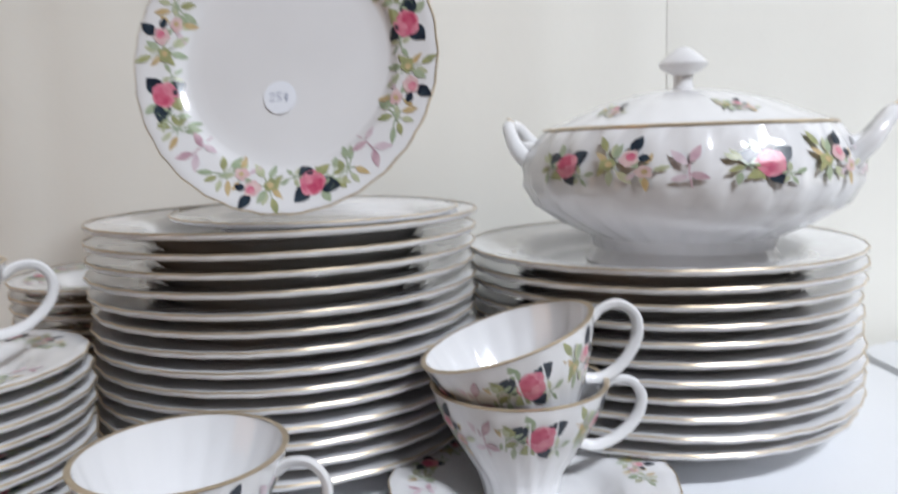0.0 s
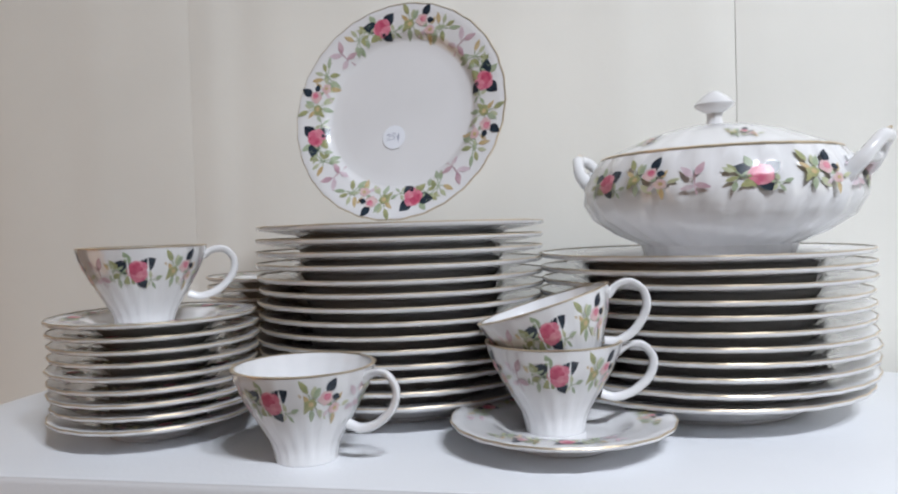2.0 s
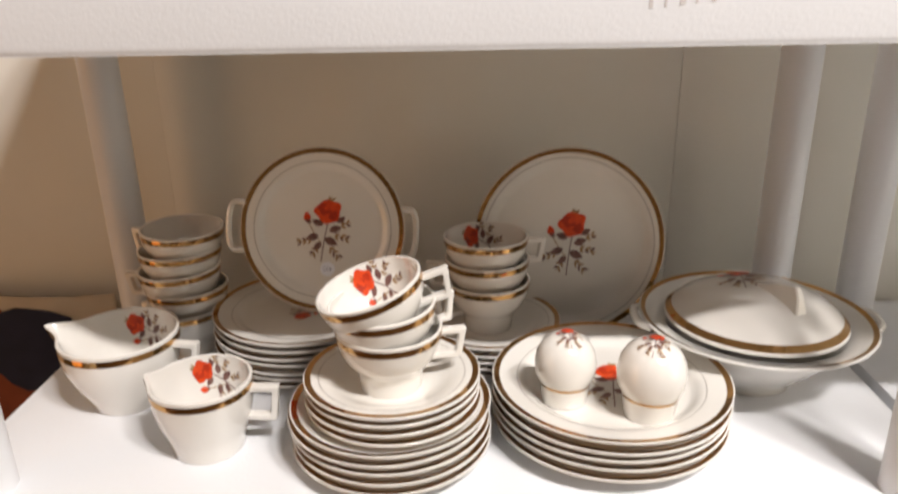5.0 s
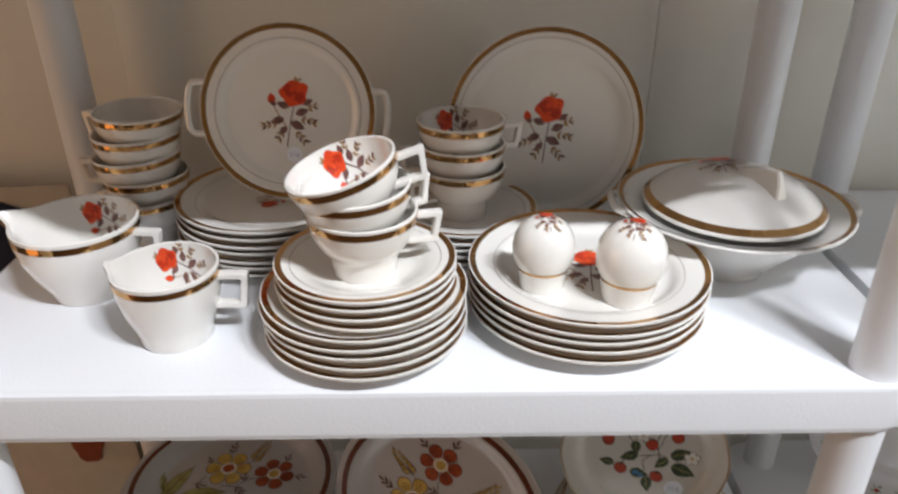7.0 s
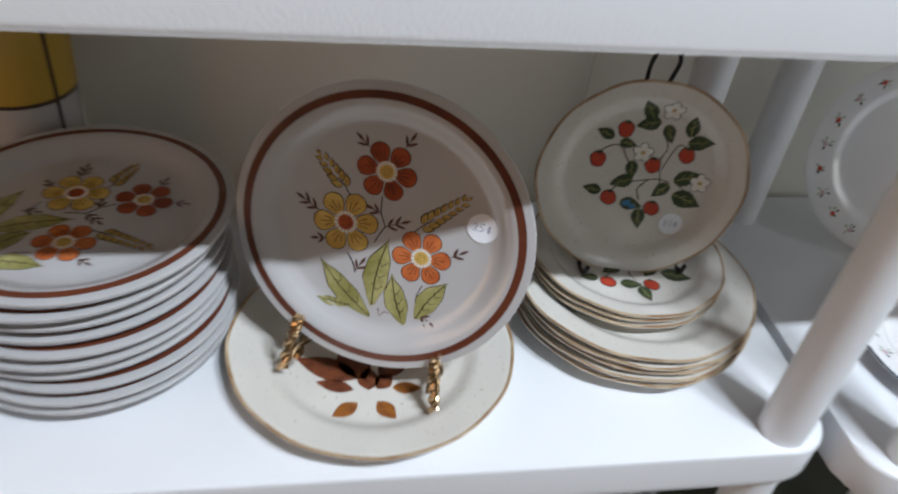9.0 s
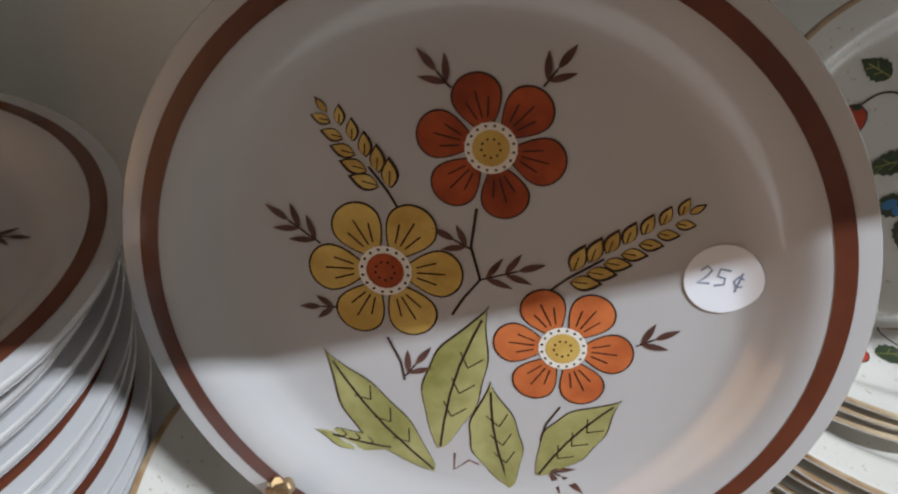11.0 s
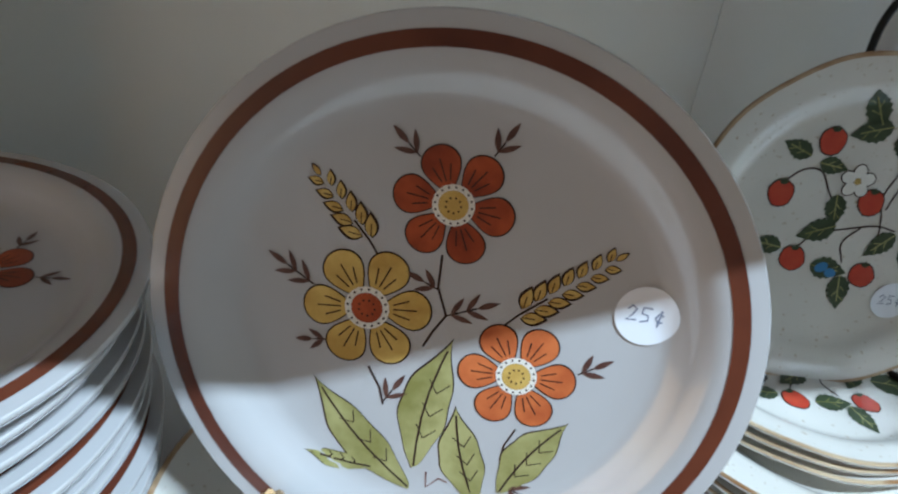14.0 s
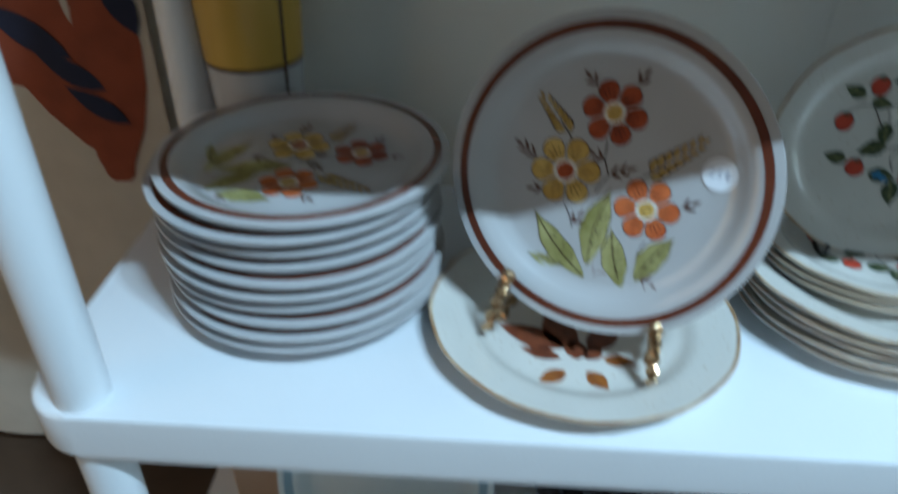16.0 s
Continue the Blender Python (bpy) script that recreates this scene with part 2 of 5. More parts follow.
def wavy(x, y, length, width, ang, n=28):
    """A long leaf with a wavy edge and a slender stalk."""
    c, s = math.cos(radians(ang)), math.sin(radians(ang))
    up, dn = [], []
    for k in range(n + 1):
        u = k / n
        w = width / 2 * (0.07 + 0.93 * math.sin(math.pi * u ** 0.95)) * (1 - u ** 7)
        up.append((length * u, w * (1 + 0.05 * math.sin(u * 21))))
        dn.append((length * u, -w * (1 + 0.05 * math.sin(u * 18 + 1.5))))
    loop = up + dn[::-1][1:-1]
    bend = 0.05 * length
    return [(x + c * u - s * (v + bend * math.sin(math.pi * u / length)), y + s * u + c * (v + bend * math.sin(math.pi * u / length))) for u, v in loop]


def petal(x, y, length, width, ang, n=12):
    """A broad petal from its narrow base at (x, y)."""
    c, s = math.cos(radians(ang)), math.sin(radians(ang))
    up = []
    for k in range(n + 1):
        u = math.sin(math.pi / 2 * k / n)
        w = width / 2 * (0.30 + 0.70 * math.sin(math.pi / 2 * min(1, u / 0.62))) * math.sqrt(max(0, 1 - max(0, (u - 0.58) / 0.42) ** 2))
        up.append((length * u, w))
    loop = up + [(u, -v) for u, v in up[::-1][1:]]
    return [(x + c * u - s * v, y + s * u + c * v) for u, v in loop]


def stroke(pts, w):
    """A brush line through pts, as a closed loop."""
    L, R = [], []
    for i, (x, y) in enumerate(pts):
        x0, y0 = pts[max(0, i - 1)]
        x1, y1 = pts[min(len(pts) - 1, i + 1)]
        d = math.hypot(x1 - x0, y1 - y0) or 1
        nx, ny = -(y1 - y0) / d * w / 2, (x1 - x0) / d * w / 2
        L.append((x + nx, y + ny))
        R.append((x - nx, y - ny))
    return ("strip", L, R)


def paint(name, parent, shapes, surface, label="", scale=1.0, at=(0, 0), turn=0.0):
    """shapes: (loop or strip, material, layer). surface(x, y, off) gives the place on the thing."""
    bm = bmesh.new()
    mats, seen = [], {}
    c, s = math.cos(radians(turn)) * scale, math.sin(radians(turn)) * scale

    def put(p, off):
        return bm.verts.new(surface(at[0] + c * p[0] - s * p[1], at[1] + s * p[0] + c * p[1], off))

    for loop, mat, layer in shapes:
        if mat.name not in seen:
            seen[mat.name] = len(mats)
            mats.append(mat)
        off = 0.00030 + 0.00011 * layer
        if loop[0] == "strip":
            a = [put(p, off) for p in loop[1]]
            b = [put(p, off) for p in loop[2]]
            for k in range(len(a) - 1):
                bm.faces.new((a[k], a[k + 1], b[k + 1], b[k])).material_index = seen[mat.name]
            continue
        mx, my = sum(p[0] for p in loop) / len(loop), sum(p[1] for p in loop) / len(loop)
        mid = put((mx, my), off)
        ring = [put(((p[0] + mx) / 2, (p[1] + my) / 2), off) for p in loop]
        rim = [put(p, off) for p in loop]
        for k in range(len(loop)):
            k2 = (k + 1) % len(loop)
            bm.faces.new((mid, ring[k], ring[k2])).material_index = seen[mat.name]
            bm.faces.new((ring[k], rim[k], rim[k2], ring[k2])).material_index = seen[mat.name]
    me = bpy.data.meshes.new(name)
    bm.to_mesh(me)
    bm.free()
    for m in mats:
        me.materials.append(m)
    me.shade_smooth()
    ob = new(name, me)
    ob.parent = parent
    if label:
        ob["label"] = label
    return ob


# ---- plates ----
def smooth_step(t):
    t = min(1, max(0, t))
    return t * t * (3 - 2 * t)


class Form:
    """The section of a plate: radius, height at the rim, radius of the flat well, width and height of its wall."""

    def __init__(self, R, H, rw, ww, hw, thick=0.004, foot=0.55, scallop=0, amp=0.0, base=0.003):
        self.R, self.H, self.rw, self.ww, self.hw, self.t, self.foot = R, H, rw, ww, hw, thick, foot
        self.n, self.amp, self.base = scallop, amp, base

    def top(self, r):
        z = self.base + self.t + self.hw * smooth_step((r - self.rw) / self.ww)
        r1 = self.rw + self.ww
        if r > r1:
            z += (self.H - self.base - self.t - self.hw) * ((r - r1) / (self.R - r1)) ** 1.2
        return z

    def shape(self, r, a, z):
        k = r * (1 + self.amp * (r / self.R) ** 5 * math.cos(self.n * a)) if self.n else r
        return (k * math.cos(a), k * math.sin(a), z)

    def surface(self, x, y, off):
        return (x, y, self.top(math.hypot(x, y)) + off)

    def profile(self):
        R, t = self.R, self.t
        rs = [0, self.rw * 0.5, self.rw * 0.85, self.rw, self.rw + 0.25 * self.ww, self.rw + 0.5 * self.ww, self.rw + 0.75 * self.ww, self.rw + self.ww]
        r1 = rs[-1]
        rs += [r1 + (R - r1) * k for k in (0.35, 0.7, 0.96)]
        up = [(r, self.top(r)) for r in rs]
        thin = lambda r: t * (1 - 0.25 * smooth_step((r - self.rw) / (R - self.rw)))
        te = t * 0.75
        edge = [(R - 0.0002, self.H - 0.0004), (R, self.H - te * 0.35), (R - 0.0004, self.H - te * 0.75), (R - 0.0014, self.H - te)]
        f = self.foot * R
        low = [(r, self.top(r) - thin(r)) for r in rs[:0:-1] if r > f + 0.004]
        ring = [(f + 0.0035, self.base), (f + 0.0025, 0), (f - 0.001, 0), (f - 0.003, self.base), (0, self.base)]
        return up + edge + low + ring


def band(name, form, r0, r1, mat, parent, label="", off=0.0003, steps=3):
    bm = bmesh.new()
    rs = [r0 + (r1 - r0) * k / steps for k in range(steps + 1)]
    lathe(bm, [(r, form.top(r) + off) for r in rs], 96, form.shape, closed=False)
    return part(name, bm, mat, parent, label)


def rim_line(form, mat, parent, name="gold_rim", label="thin gold line on the rim", width=0.0009):
    bm = bmesh.new()
    R, H, t = form.R, form.H, form.t
    prof = [(R - width, form.top(R - width) + 0.0003), (R - 0.0004, H + 0.0002), (R + 0.0002, H - 0.0006)]
    lathe(bm, prof, 96, form.shape, closed=False)
    return part(name, bm, mat, parent, label)


def plate(name, form, mat, label, category="plate", group=""):
    bm = bmesh.new()
    lathe(bm, form.profile(), 96, form.shape)
    ob = finish(name, bm, mat)
    return tagged(ob, label, category, group)


def stack(proto, count, cx, cy, z0, pitch, jitter=0.0015, spin=True, top_label=""):
    """proto is the lowest; its copies go on top of it."""
    rng = random.Random(int(cx * 1000) + int(cy * 1000) * 7 + count)
    made = []
    for k in range(count):
        m = pose(cx + rng.uniform(-jitter, jitter), cy + rng.uniform(-jitter, jitter), z0 + k * pitch, rng.uniform(-0.25, 0.25), rng.uniform(-0.25, 0.25), rng.uniform(0, 360) if spin else 0)
        if k == 0:
            proto.matrix_world = m
            made.append(proto)
        else:
            made.append(copy_thing(proto, m))
    return made


def standing(ob, centre, lean, yaw, form, spin=0.0):
    """Stands a plate up: its face turned to -y, then leaned back and turned."""
    ob.matrix_world = Matrix.Translation(centre) @ pose(0, 0, 0, 0, 0, yaw) @ pose(0, 0, 0, 90 - lean, 0, 0) @ pose(0, 0, -form.H * 0.6, 0, 0, spin)
    return ob


def sticker(parent, surface, x, y, r, marks=True, seed=1, lift=4):
    bm_shapes = [(oval(x, y, r, n=24), STICKER, lift)]
    ob = paint("price_sticker", parent, bm_shapes, surface, "round pale price sticker with pen marks")
    if marks:
        glyphs = (((-0.62, 0.14), (-0.48, 0.30), (-0.34, 0.20), (-0.44, -0.02), (-0.62, -0.22), (-0.30, -0.18)), ((0.14, 0.28), (-0.14, 0.28), (-0.16, 0.06), (0.04, 0.04), (0.06, -0.14), (-0.18, -0.22)),
                  ((0.52, 0.10), (0.38, 0.16), (0.28, 0.00), (0.38, -0.16), (0.54, -0.10)), ((0.44, 0.28), (0.38, -0.30)))
        shapes = [(stroke([(x + r * u, y + r * v) for u, v in g], r * 0.055), INK, lift + 1.5) for g in glyphs]
        paint("pen_mark", ob, shapes, surface)
    return ob


# ---- motifs ----
def rose_spray(big=True):
    """Pink rose on blue-black leaves with green side leaves."""
    sh = [(leaf(-0.0020, 0.0005, 0.0110, 0.0078, 158), NAVY, 0), (leaf(0.0015, 0.0010, 0.0100, 0.0074, 32), NAVY, 0), (leaf(0.0005, -0.0020, 0.0085, 0.0070, -62), NAVY, 0),
          (leaf(-0.0035, 0.0040, 0.0070, 0.0040, 115), SAGE, 0), (leaf(-0.0020, -0.0030, 0.0080, 0.0046, 205), LEAF, 0),
          (oval(0.0002, -0.0002, 0.0060, 0.0058, 20, wob=0.07), PINK, 1), (oval(-0.0008, 0.0010, 0.0038, 0.0034, 0, wob=0.12, seed=2), ROSE_DARK, 2), (oval(0.0014, -0.0020, 0.0026, 0.0020, 30), PINK, 3)]
    sh += twiglets(7, (-0.0090, -0.0005), 0.0065, 3, (LEAF, SAGE, LEAF, PALE_GREEN)) + twiglets(5, (0.0075, -0.0050), 0.0050, 5, (SAGE, PALE_GREEN))
    return sh


def twiglets(count, at, reach, seed, mats):
    """A loose spray of small pointed leaves on thin stems."""
    rng = random.Random(seed)
    sh = []
    for k in range(count):
        a = 360 * k / count + rng.uniform(-22, 22)
        d = reach * rng.uniform(0.15, 0.65)
        x, y = at[0] + d * math.cos(radians(a)), at[1] + d * math.sin(radians(a))
        sh.append((stroke([at, (x, y)], 0.0005), SAGE, 0))
        sh.append((leaf(x, y, reach * rng.uniform(0.75, 1.05), reach * rng.uniform(0.32, 0.46), a + rng.uniform(-30, 30)), mats[k % len(mats)], 0.5 * (k % 2)))
    return sh


def bud_spray():
    sh = twiglets(8, (-0.002, 0.000), 0.0080, 11, (LEAF, SAGE, PALE_GREEN, LEAF, TAN)) + twiglets(6, (0.011, -0.004), 0.0068, 17, (PALE_GREEN, TAN, SAGE, PALE_MAUVE))
    sh += [(leaf(0.006, 0.004, 0.0085, 0.0052, 62), NAVY, 1), (leaf(0.009, 0.002, 0.0050, 0.0036, -10), NAVY, 1), (oval(0.0055, 0.0015, 0.0040, 0.0036, 30, wob=0.1), PALE_PINK, 2), (oval(0.0062, 0.0022, 0.0021, 0.0019, 0, 10, 0.1), PINK, 3),
           (oval(-0.003, -0.0012, 0.0036, 0.0028, 15, wob=0.14, seed=3), LEAF, 2), (oval(-0.0025, -0.0010, 0.0016, 0.0014, 0, 9), TAN, 3),
           (oval(0.0115, -0.0045, 0.0034, 0.0028, 0, wob=0.14, seed=5), PALE_PINK, 2), (oval(0.0118, -0.0044, 0.0013, 0.0012, 0, 9), TAN, 3)]
    return sh


def small_leaves():
    return twiglets(7, (0, 0), 0.0066, 23, (SAGE, LEAF, PALE_GREEN, TAN, SAGE))


def sprig():
    return [(leaf(0.0005, 0.001, 0.0085, 0.0038, 62), MAUVE, 0), (leaf(-0.0005, 0.000, 0.0090, 0.0036, 135), PALE_MAUVE, 0), (leaf(0.0, -0.004, 0.0080, 0.0034, -15), MAUVE, 1), (leaf(0, -0.005, 0.0070, 0.0030, 195), PALE_MAUVE, 1),
            (stroke([(0.0005, 0.004), (0, -0.004), (0.0012, -0.010)], 0.0006), MAUVE, 1)]


def regency_ring(parent, form, r, sets=4, scale=1.0, start=0.0):
    """Sprays round the rim of a plate."""
    for k in range(sets):
        for motif, da, nm in ((rose_spray(), 0, "rose_print"), (bud_spray(), -22, "bud_print"), (sprig(), 31, "sprig_print"), (small_leaves(), -42, "leaf_print"), (small_leaves(), 17, "leaf_print")):
            a = start + k * 360 / sets + da
            paint(nm, parent, motif, form.surface, "", scale * (1.3 if nm == "leaf_print" else 1.08), (r * math.cos(radians(a)), r * math.sin(radians(a))), a - 90)


def orange_rose(inside=False):
    """Orange-red rose with a bud, plum leaves and thin brown sprays; about 5 cm tall. inside: mirrored, to be seen on the inner wall."""
    sh = [(oval(0.003, 0.012, 0.0088, 0.0080, 15, n=22, wob=0.10), ORANGE_ROSE, 1), (oval(0.0005, 0.0140, 0.0050, 0.0036, -20, wob=0.14, seed=3), material_cache("rose_shadow"), 2),
          (oval(0.0065, 0.0095, 0.0034, 0.0026, 40, wob=0.12, seed=6), material_cache("rose_shadow"), 2), (oval(0.003, 0.0148, 0.0030, 0.0021, 30), ORANGE_ROSE, 3),
          (leaf(-0.0105, 0.0045, 0.0072, 0.0050, 100), ORANGE_ROSE, 1)]
    sh += [(stroke([(0.003, 0.005), (0.001, -0.006), (-0.001, -0.022)], 0.0007), PLUM, 0), (stroke([(-0.0105, 0.005), (-0.006, -0.003), (-0.001, -0.010)], 0.0006), GOLD_LEAF, 0)]
    for x, y, a, ln, m in ((0.000, 0.003, 160, 0.0085, PLUM), (0.004, -0.001, 20, 0.0090, PLUM), (0.001, -0.006, -25, 0.0100, PLUM), (-0.003, -0.004, 200, 0.0090, PLUM), (0.009, 0.005, 35, 0.0070, PLUM), (-0.001, -0.009, 225, 0.0075, PLUM), (-0.008, 0.004, 150, 0.0055, PLUM)):
        sh.append((leaf(x, y, ln, ln * 0.55, a), m, 1))
    rng = random.Random(8)
    for bx, by, a, n in ((0.008, -0.004, -12, 3), (0.012, 0.003, 16, 2), (-0.008, -0.007, 196, 3), (0.005, -0.012, -48, 3), (-0.004, -0.013, 235, 2), (0.004, 0.019, 70, 1)):
        ca, sa = math.cos(radians(a)), math.sin(radians(a))
        sh.append((stroke([(bx, by), (bx + 0.0036 * n * ca, by + 0.0036 * n * sa)], 0.0004), GOLD_LEAF, 0))
        for j in range(n):
            for sg in (-1, 1):
                sh.append((leaf(bx + 0.0034 * j * ca, by + 0.0034 * j * sa, rng.uniform(0.0036, 0.0052), 0.0016, a + sg * rng.uniform(28, 46)), GOLD_LEAF if (j + sg) % 3 else PLUM, 0))
    if inside:
        turned = []
        for loop, mat, layer in sh:
            if loop[0] == "strip":
                loop = ("strip", [(-q[0], q[1]) for q in loop[1]], [(-q[0], q[1]) for q in loop[2]])
            else:
                loop = [(-q[0], q[1]) for q in loop][::-1]
            turned.append((loop, mat, layer))
        return turned
    return sh


def material_cache(key, made={}):
    if key not in made:
        made[key] = material("deep_orange_enamel", (0.55, 0.035, 0.010), 0.3, vary=0.2, scale=150)
    return made[key]


def daisy(parent, surface, x, y, size, petal_mat, eye_mat, count=6, turn=0.0, dots=OUTLINE, name="painted_flower"):
    sh = []
    for k in range(count):
        a = turn + k * 360 / count
        ux, uy = math.cos(radians(a)), math.sin(radians(a))
        bx, by = 0.30 * size * ux, 0.30 * size * uy
        sh.append((petal(bx - 0.02 * size * ux, by - 0.02 * size * uy, size * 0.76, size * 0.69, a), OUTLINE, 0))
        sh.append((petal(bx, by, size * 0.715, size * 0.64, a), petal_mat, 1))
        for d in (-0.12, 0.0, 0.12):
            px, py = -uy * d * size, ux * d * size
            sh.append((stroke([(0.42 * size * ux + px * 0.6, 0.42 * size * uy + py * 0.6), ((0.80 - abs(d)) * size * ux + px * 1.3, (0.80 - abs(d)) * size * uy + py * 1.3)], size * 0.022), OUTLINE, 2))
    sh.append((oval(0, 0, 0.36 * size, n=18), WHITE_PAINT, 2))
    for k in range(16):
        a = radians(k * 22.5)
        sh.append((oval(0.31 * size * math.cos(a), 0.31 * size * math.sin(a), 0.022 * size, n=6), OUTLINE, 3))
    sh.append((oval(0, 0, 0.255 * size, n=18), eye_mat, 3))
    for k in range(9):
        a = radians(k * 40)
        sh.append((oval(0.13 * size * math.cos(a), 0.13 * size * math.sin(a), 0.02 * size, n=6), OUTLINE, 4))
    return paint(name, parent, sh, surface, "", 1.0, (x, y), 0)


def flower_plate_print(ob, form, turn=0.0):
    """Three six-petalled flowers, two wheat ears, twigs and olive leaves, turned as one picture."""
    k = form.R / 0.1240
    ct, st = math.cos(radians(turn)), math.sin(radians(turn))

    def srf(x, y, off):
        x, y = x * k, y * k
        return form.surface(ct * x - st * y, st * x + ct * y, off)

    daisy(ob, srf, -0.0045, 0.0495, 0.0240, RUST_PETAL, YELLOW_PETAL, turn=-5)
    daisy(ob, srf, -0.0338, -0.0012, 0.0268, YELLOW_PETAL, RUST_PETAL, turn=8)
    daisy(ob, srf, 0.0328, -0.0182, 0.0240, ORANGE_PETAL, YELLOW_PETAL, turn=5)
    for x, y, ln, w, a in ((-0.0040, -0.0845, 0.0670, 0.0195, 136.8), (-0.0040, -0.0735, 0.0660, 0.0215, 82.8), (0.0262, -0.0850, 0.0490, 0.0195, 109.0), (0.0350, -0.0765, 0.0472, 0.0187, 60.8), (-0.0225, -0.0775, 0.0310, 0.0085, -185.0)):
        up = 0.25 if ln < 0.04 else 0.0
        sh = [(wavy(x, y, ln * 1.02, w * 1.04, a), OUTLINE, up), (wavy(x, y, ln, w * 0.995, a), OLIVE, 1 + up)]
        ca, sa = math.cos(radians(a)), math.sin(radians(a))
        sh.append((stroke([(x + ca * ln * u - sa * 0.05 * ln * math.sin(math.pi * u), y + sa * ln * u + ca * 0.05 * ln * math.sin(math.pi * u)) for u in (0.02, 0.2, 0.4, 0.6, 0.8, 0.92)], 0.0009), OUTLINE, 2))
        for u in (0.25, 0.42, 0.6):
            for sg in (-1, 1):
                b = radians(a + sg * 38)
                sh.append((stroke([(x + ca * ln * u, y + sa * ln * u), (x + ca * ln * u + math.cos(b) * w * 0.34, y + sa * ln * u + math.sin(b) * w * 0.34)], 0.0005), OUTLINE, 2))
        paint("painted_leaf", ob, sh, srf)
    for x, y, ln, a in ((-0.0362, 0.0284, 0.0345, 134.7), (0.0285, 0.0089, 0.0480, 43)):
        sh = []
        ca, sa = math.cos(radians(a)), math.sin(radians(a))
        count = int(ln / 0.0066)
        for j in range(count):
            g = 1.12 - 0.50 * j / count
            for sg in (-1, 1):
                u = 0.0066 * (j + (0.4 if sg > 0 else 0))
                bx, by = x + ca * u - sg * sa * 0.0014 * g, y + sa * u + sg * ca * 0.0014 * g
                sh.append((leaf(bx, by, 0.0102 * g, 0.0056 * g, a + sg * 34), OUTLINE, 0.2 * (j % 3)))
                sh.append((leaf(bx + ca * 0.0005, by + sa * 0.0005, 0.0085 * g, 0.0042 * g, a + sg * 34), WHEAT, 1 + 0.2 * (j % 3)))
                b2 = radians(a + sg * 34)
                sh.append((stroke([(bx + ca * 0.001, by + sa * 0.001), (bx + math.cos(b2) * 0.0055 * g, by + math.sin(b2) * 0.0055 * g)], 0.0004), OUTLINE, 2))
        sh.append((leaf(x + ca * ln * 0.94, y + sa * ln * 0.94, 0.0065, 0.0028, a), OUTLINE, 0))
        sh.append((leaf(x + ca * ln * 0.95, y + sa * ln * 0.95, 0.0050, 0.0020, a), WHEAT, 1))
        sh.append((stroke([(x - ca * 0.010, y - sa * 0.010 - 0.002), (x, y), (x + ca * ln * 0.3, y + sa * ln * 0.3)], 0.0009), OUTLINE, 0))
        paint("painted_wheat_ear", ob, sh, srf)
    def twig(x, y, a, n, ln=0.0100):
        twigs = []
        ca, sa = math.cos(radians(a)), math.sin(radians(a))
        twigs.append((stroke([(x, y), (x + ca * 0.0068 * n, y + sa * 0.0068 * n)], 0.0007), OUTLINE, 0))
        for j in range(n):
            for sg in (-1, 1):
                twigs.append((leaf(x + ca * 0.0068 * (j + 0.3), y + sa * 0.0068 * (j + 0.3), ln, 0.0024, a + sg * 37), TWIG, 1))
        twigs.append((leaf(x + ca * 0.0068 * n, y + sa * 0.0068 * n, ln, 0.0026, a), TWIG, 1))
        paint("painted_twig", ob, twigs, srf)

    twig(0.0082, 0.0716, 62, 1, 0.0095)
    twig(-0.0201, 0.0663, 140, 1, 0.0095)
    twig(-0.0577, 0.0045, 152, 2)
    twig(-0.0490, -0.0195, 190, 1, 0.008)
    twig(-0.0004, 0.0023, 26, 2)
    twig(-0.0050, 0.0130, 160, 1, 0.009)
    twig(0.0573, -0.0116, 36, 1, 0.0095)
    twig(0.0372, -0.0723, -18, 1)
    twig(-0.0214, -0.0432, 62, 1)
    paint("painted_stem", ob, [(stroke([(-0.0058, 0.0282), (-0.0055, 0.0141), (-0.0004, 0.0023), (-0.0050, -0.0060), (-0.0080, -0.0135)], 0.0010), OUTLINE, 0)], srf)
    paint("painted_stem", ob, [(stroke([(-0.0300, -0.0280), (-0.0240, -0.0370), (-0.0214, -0.0450)], 0.0009), OUTLINE, 0)], srf)
    paint("painted_stem", ob, [(stroke([(0.002, -0.074), (0.003, -0.082), (0.008, -0.076), (0.012, -0.077)], 0.0008), PLUM, 0)], srf)
    paint("painted_stem", ob, [(stroke([(0.0370, -0.0430), (0.0335, -0.0520), (0.0330, -0.0600)], 0.0008), OUTLINE, 0)], srf)


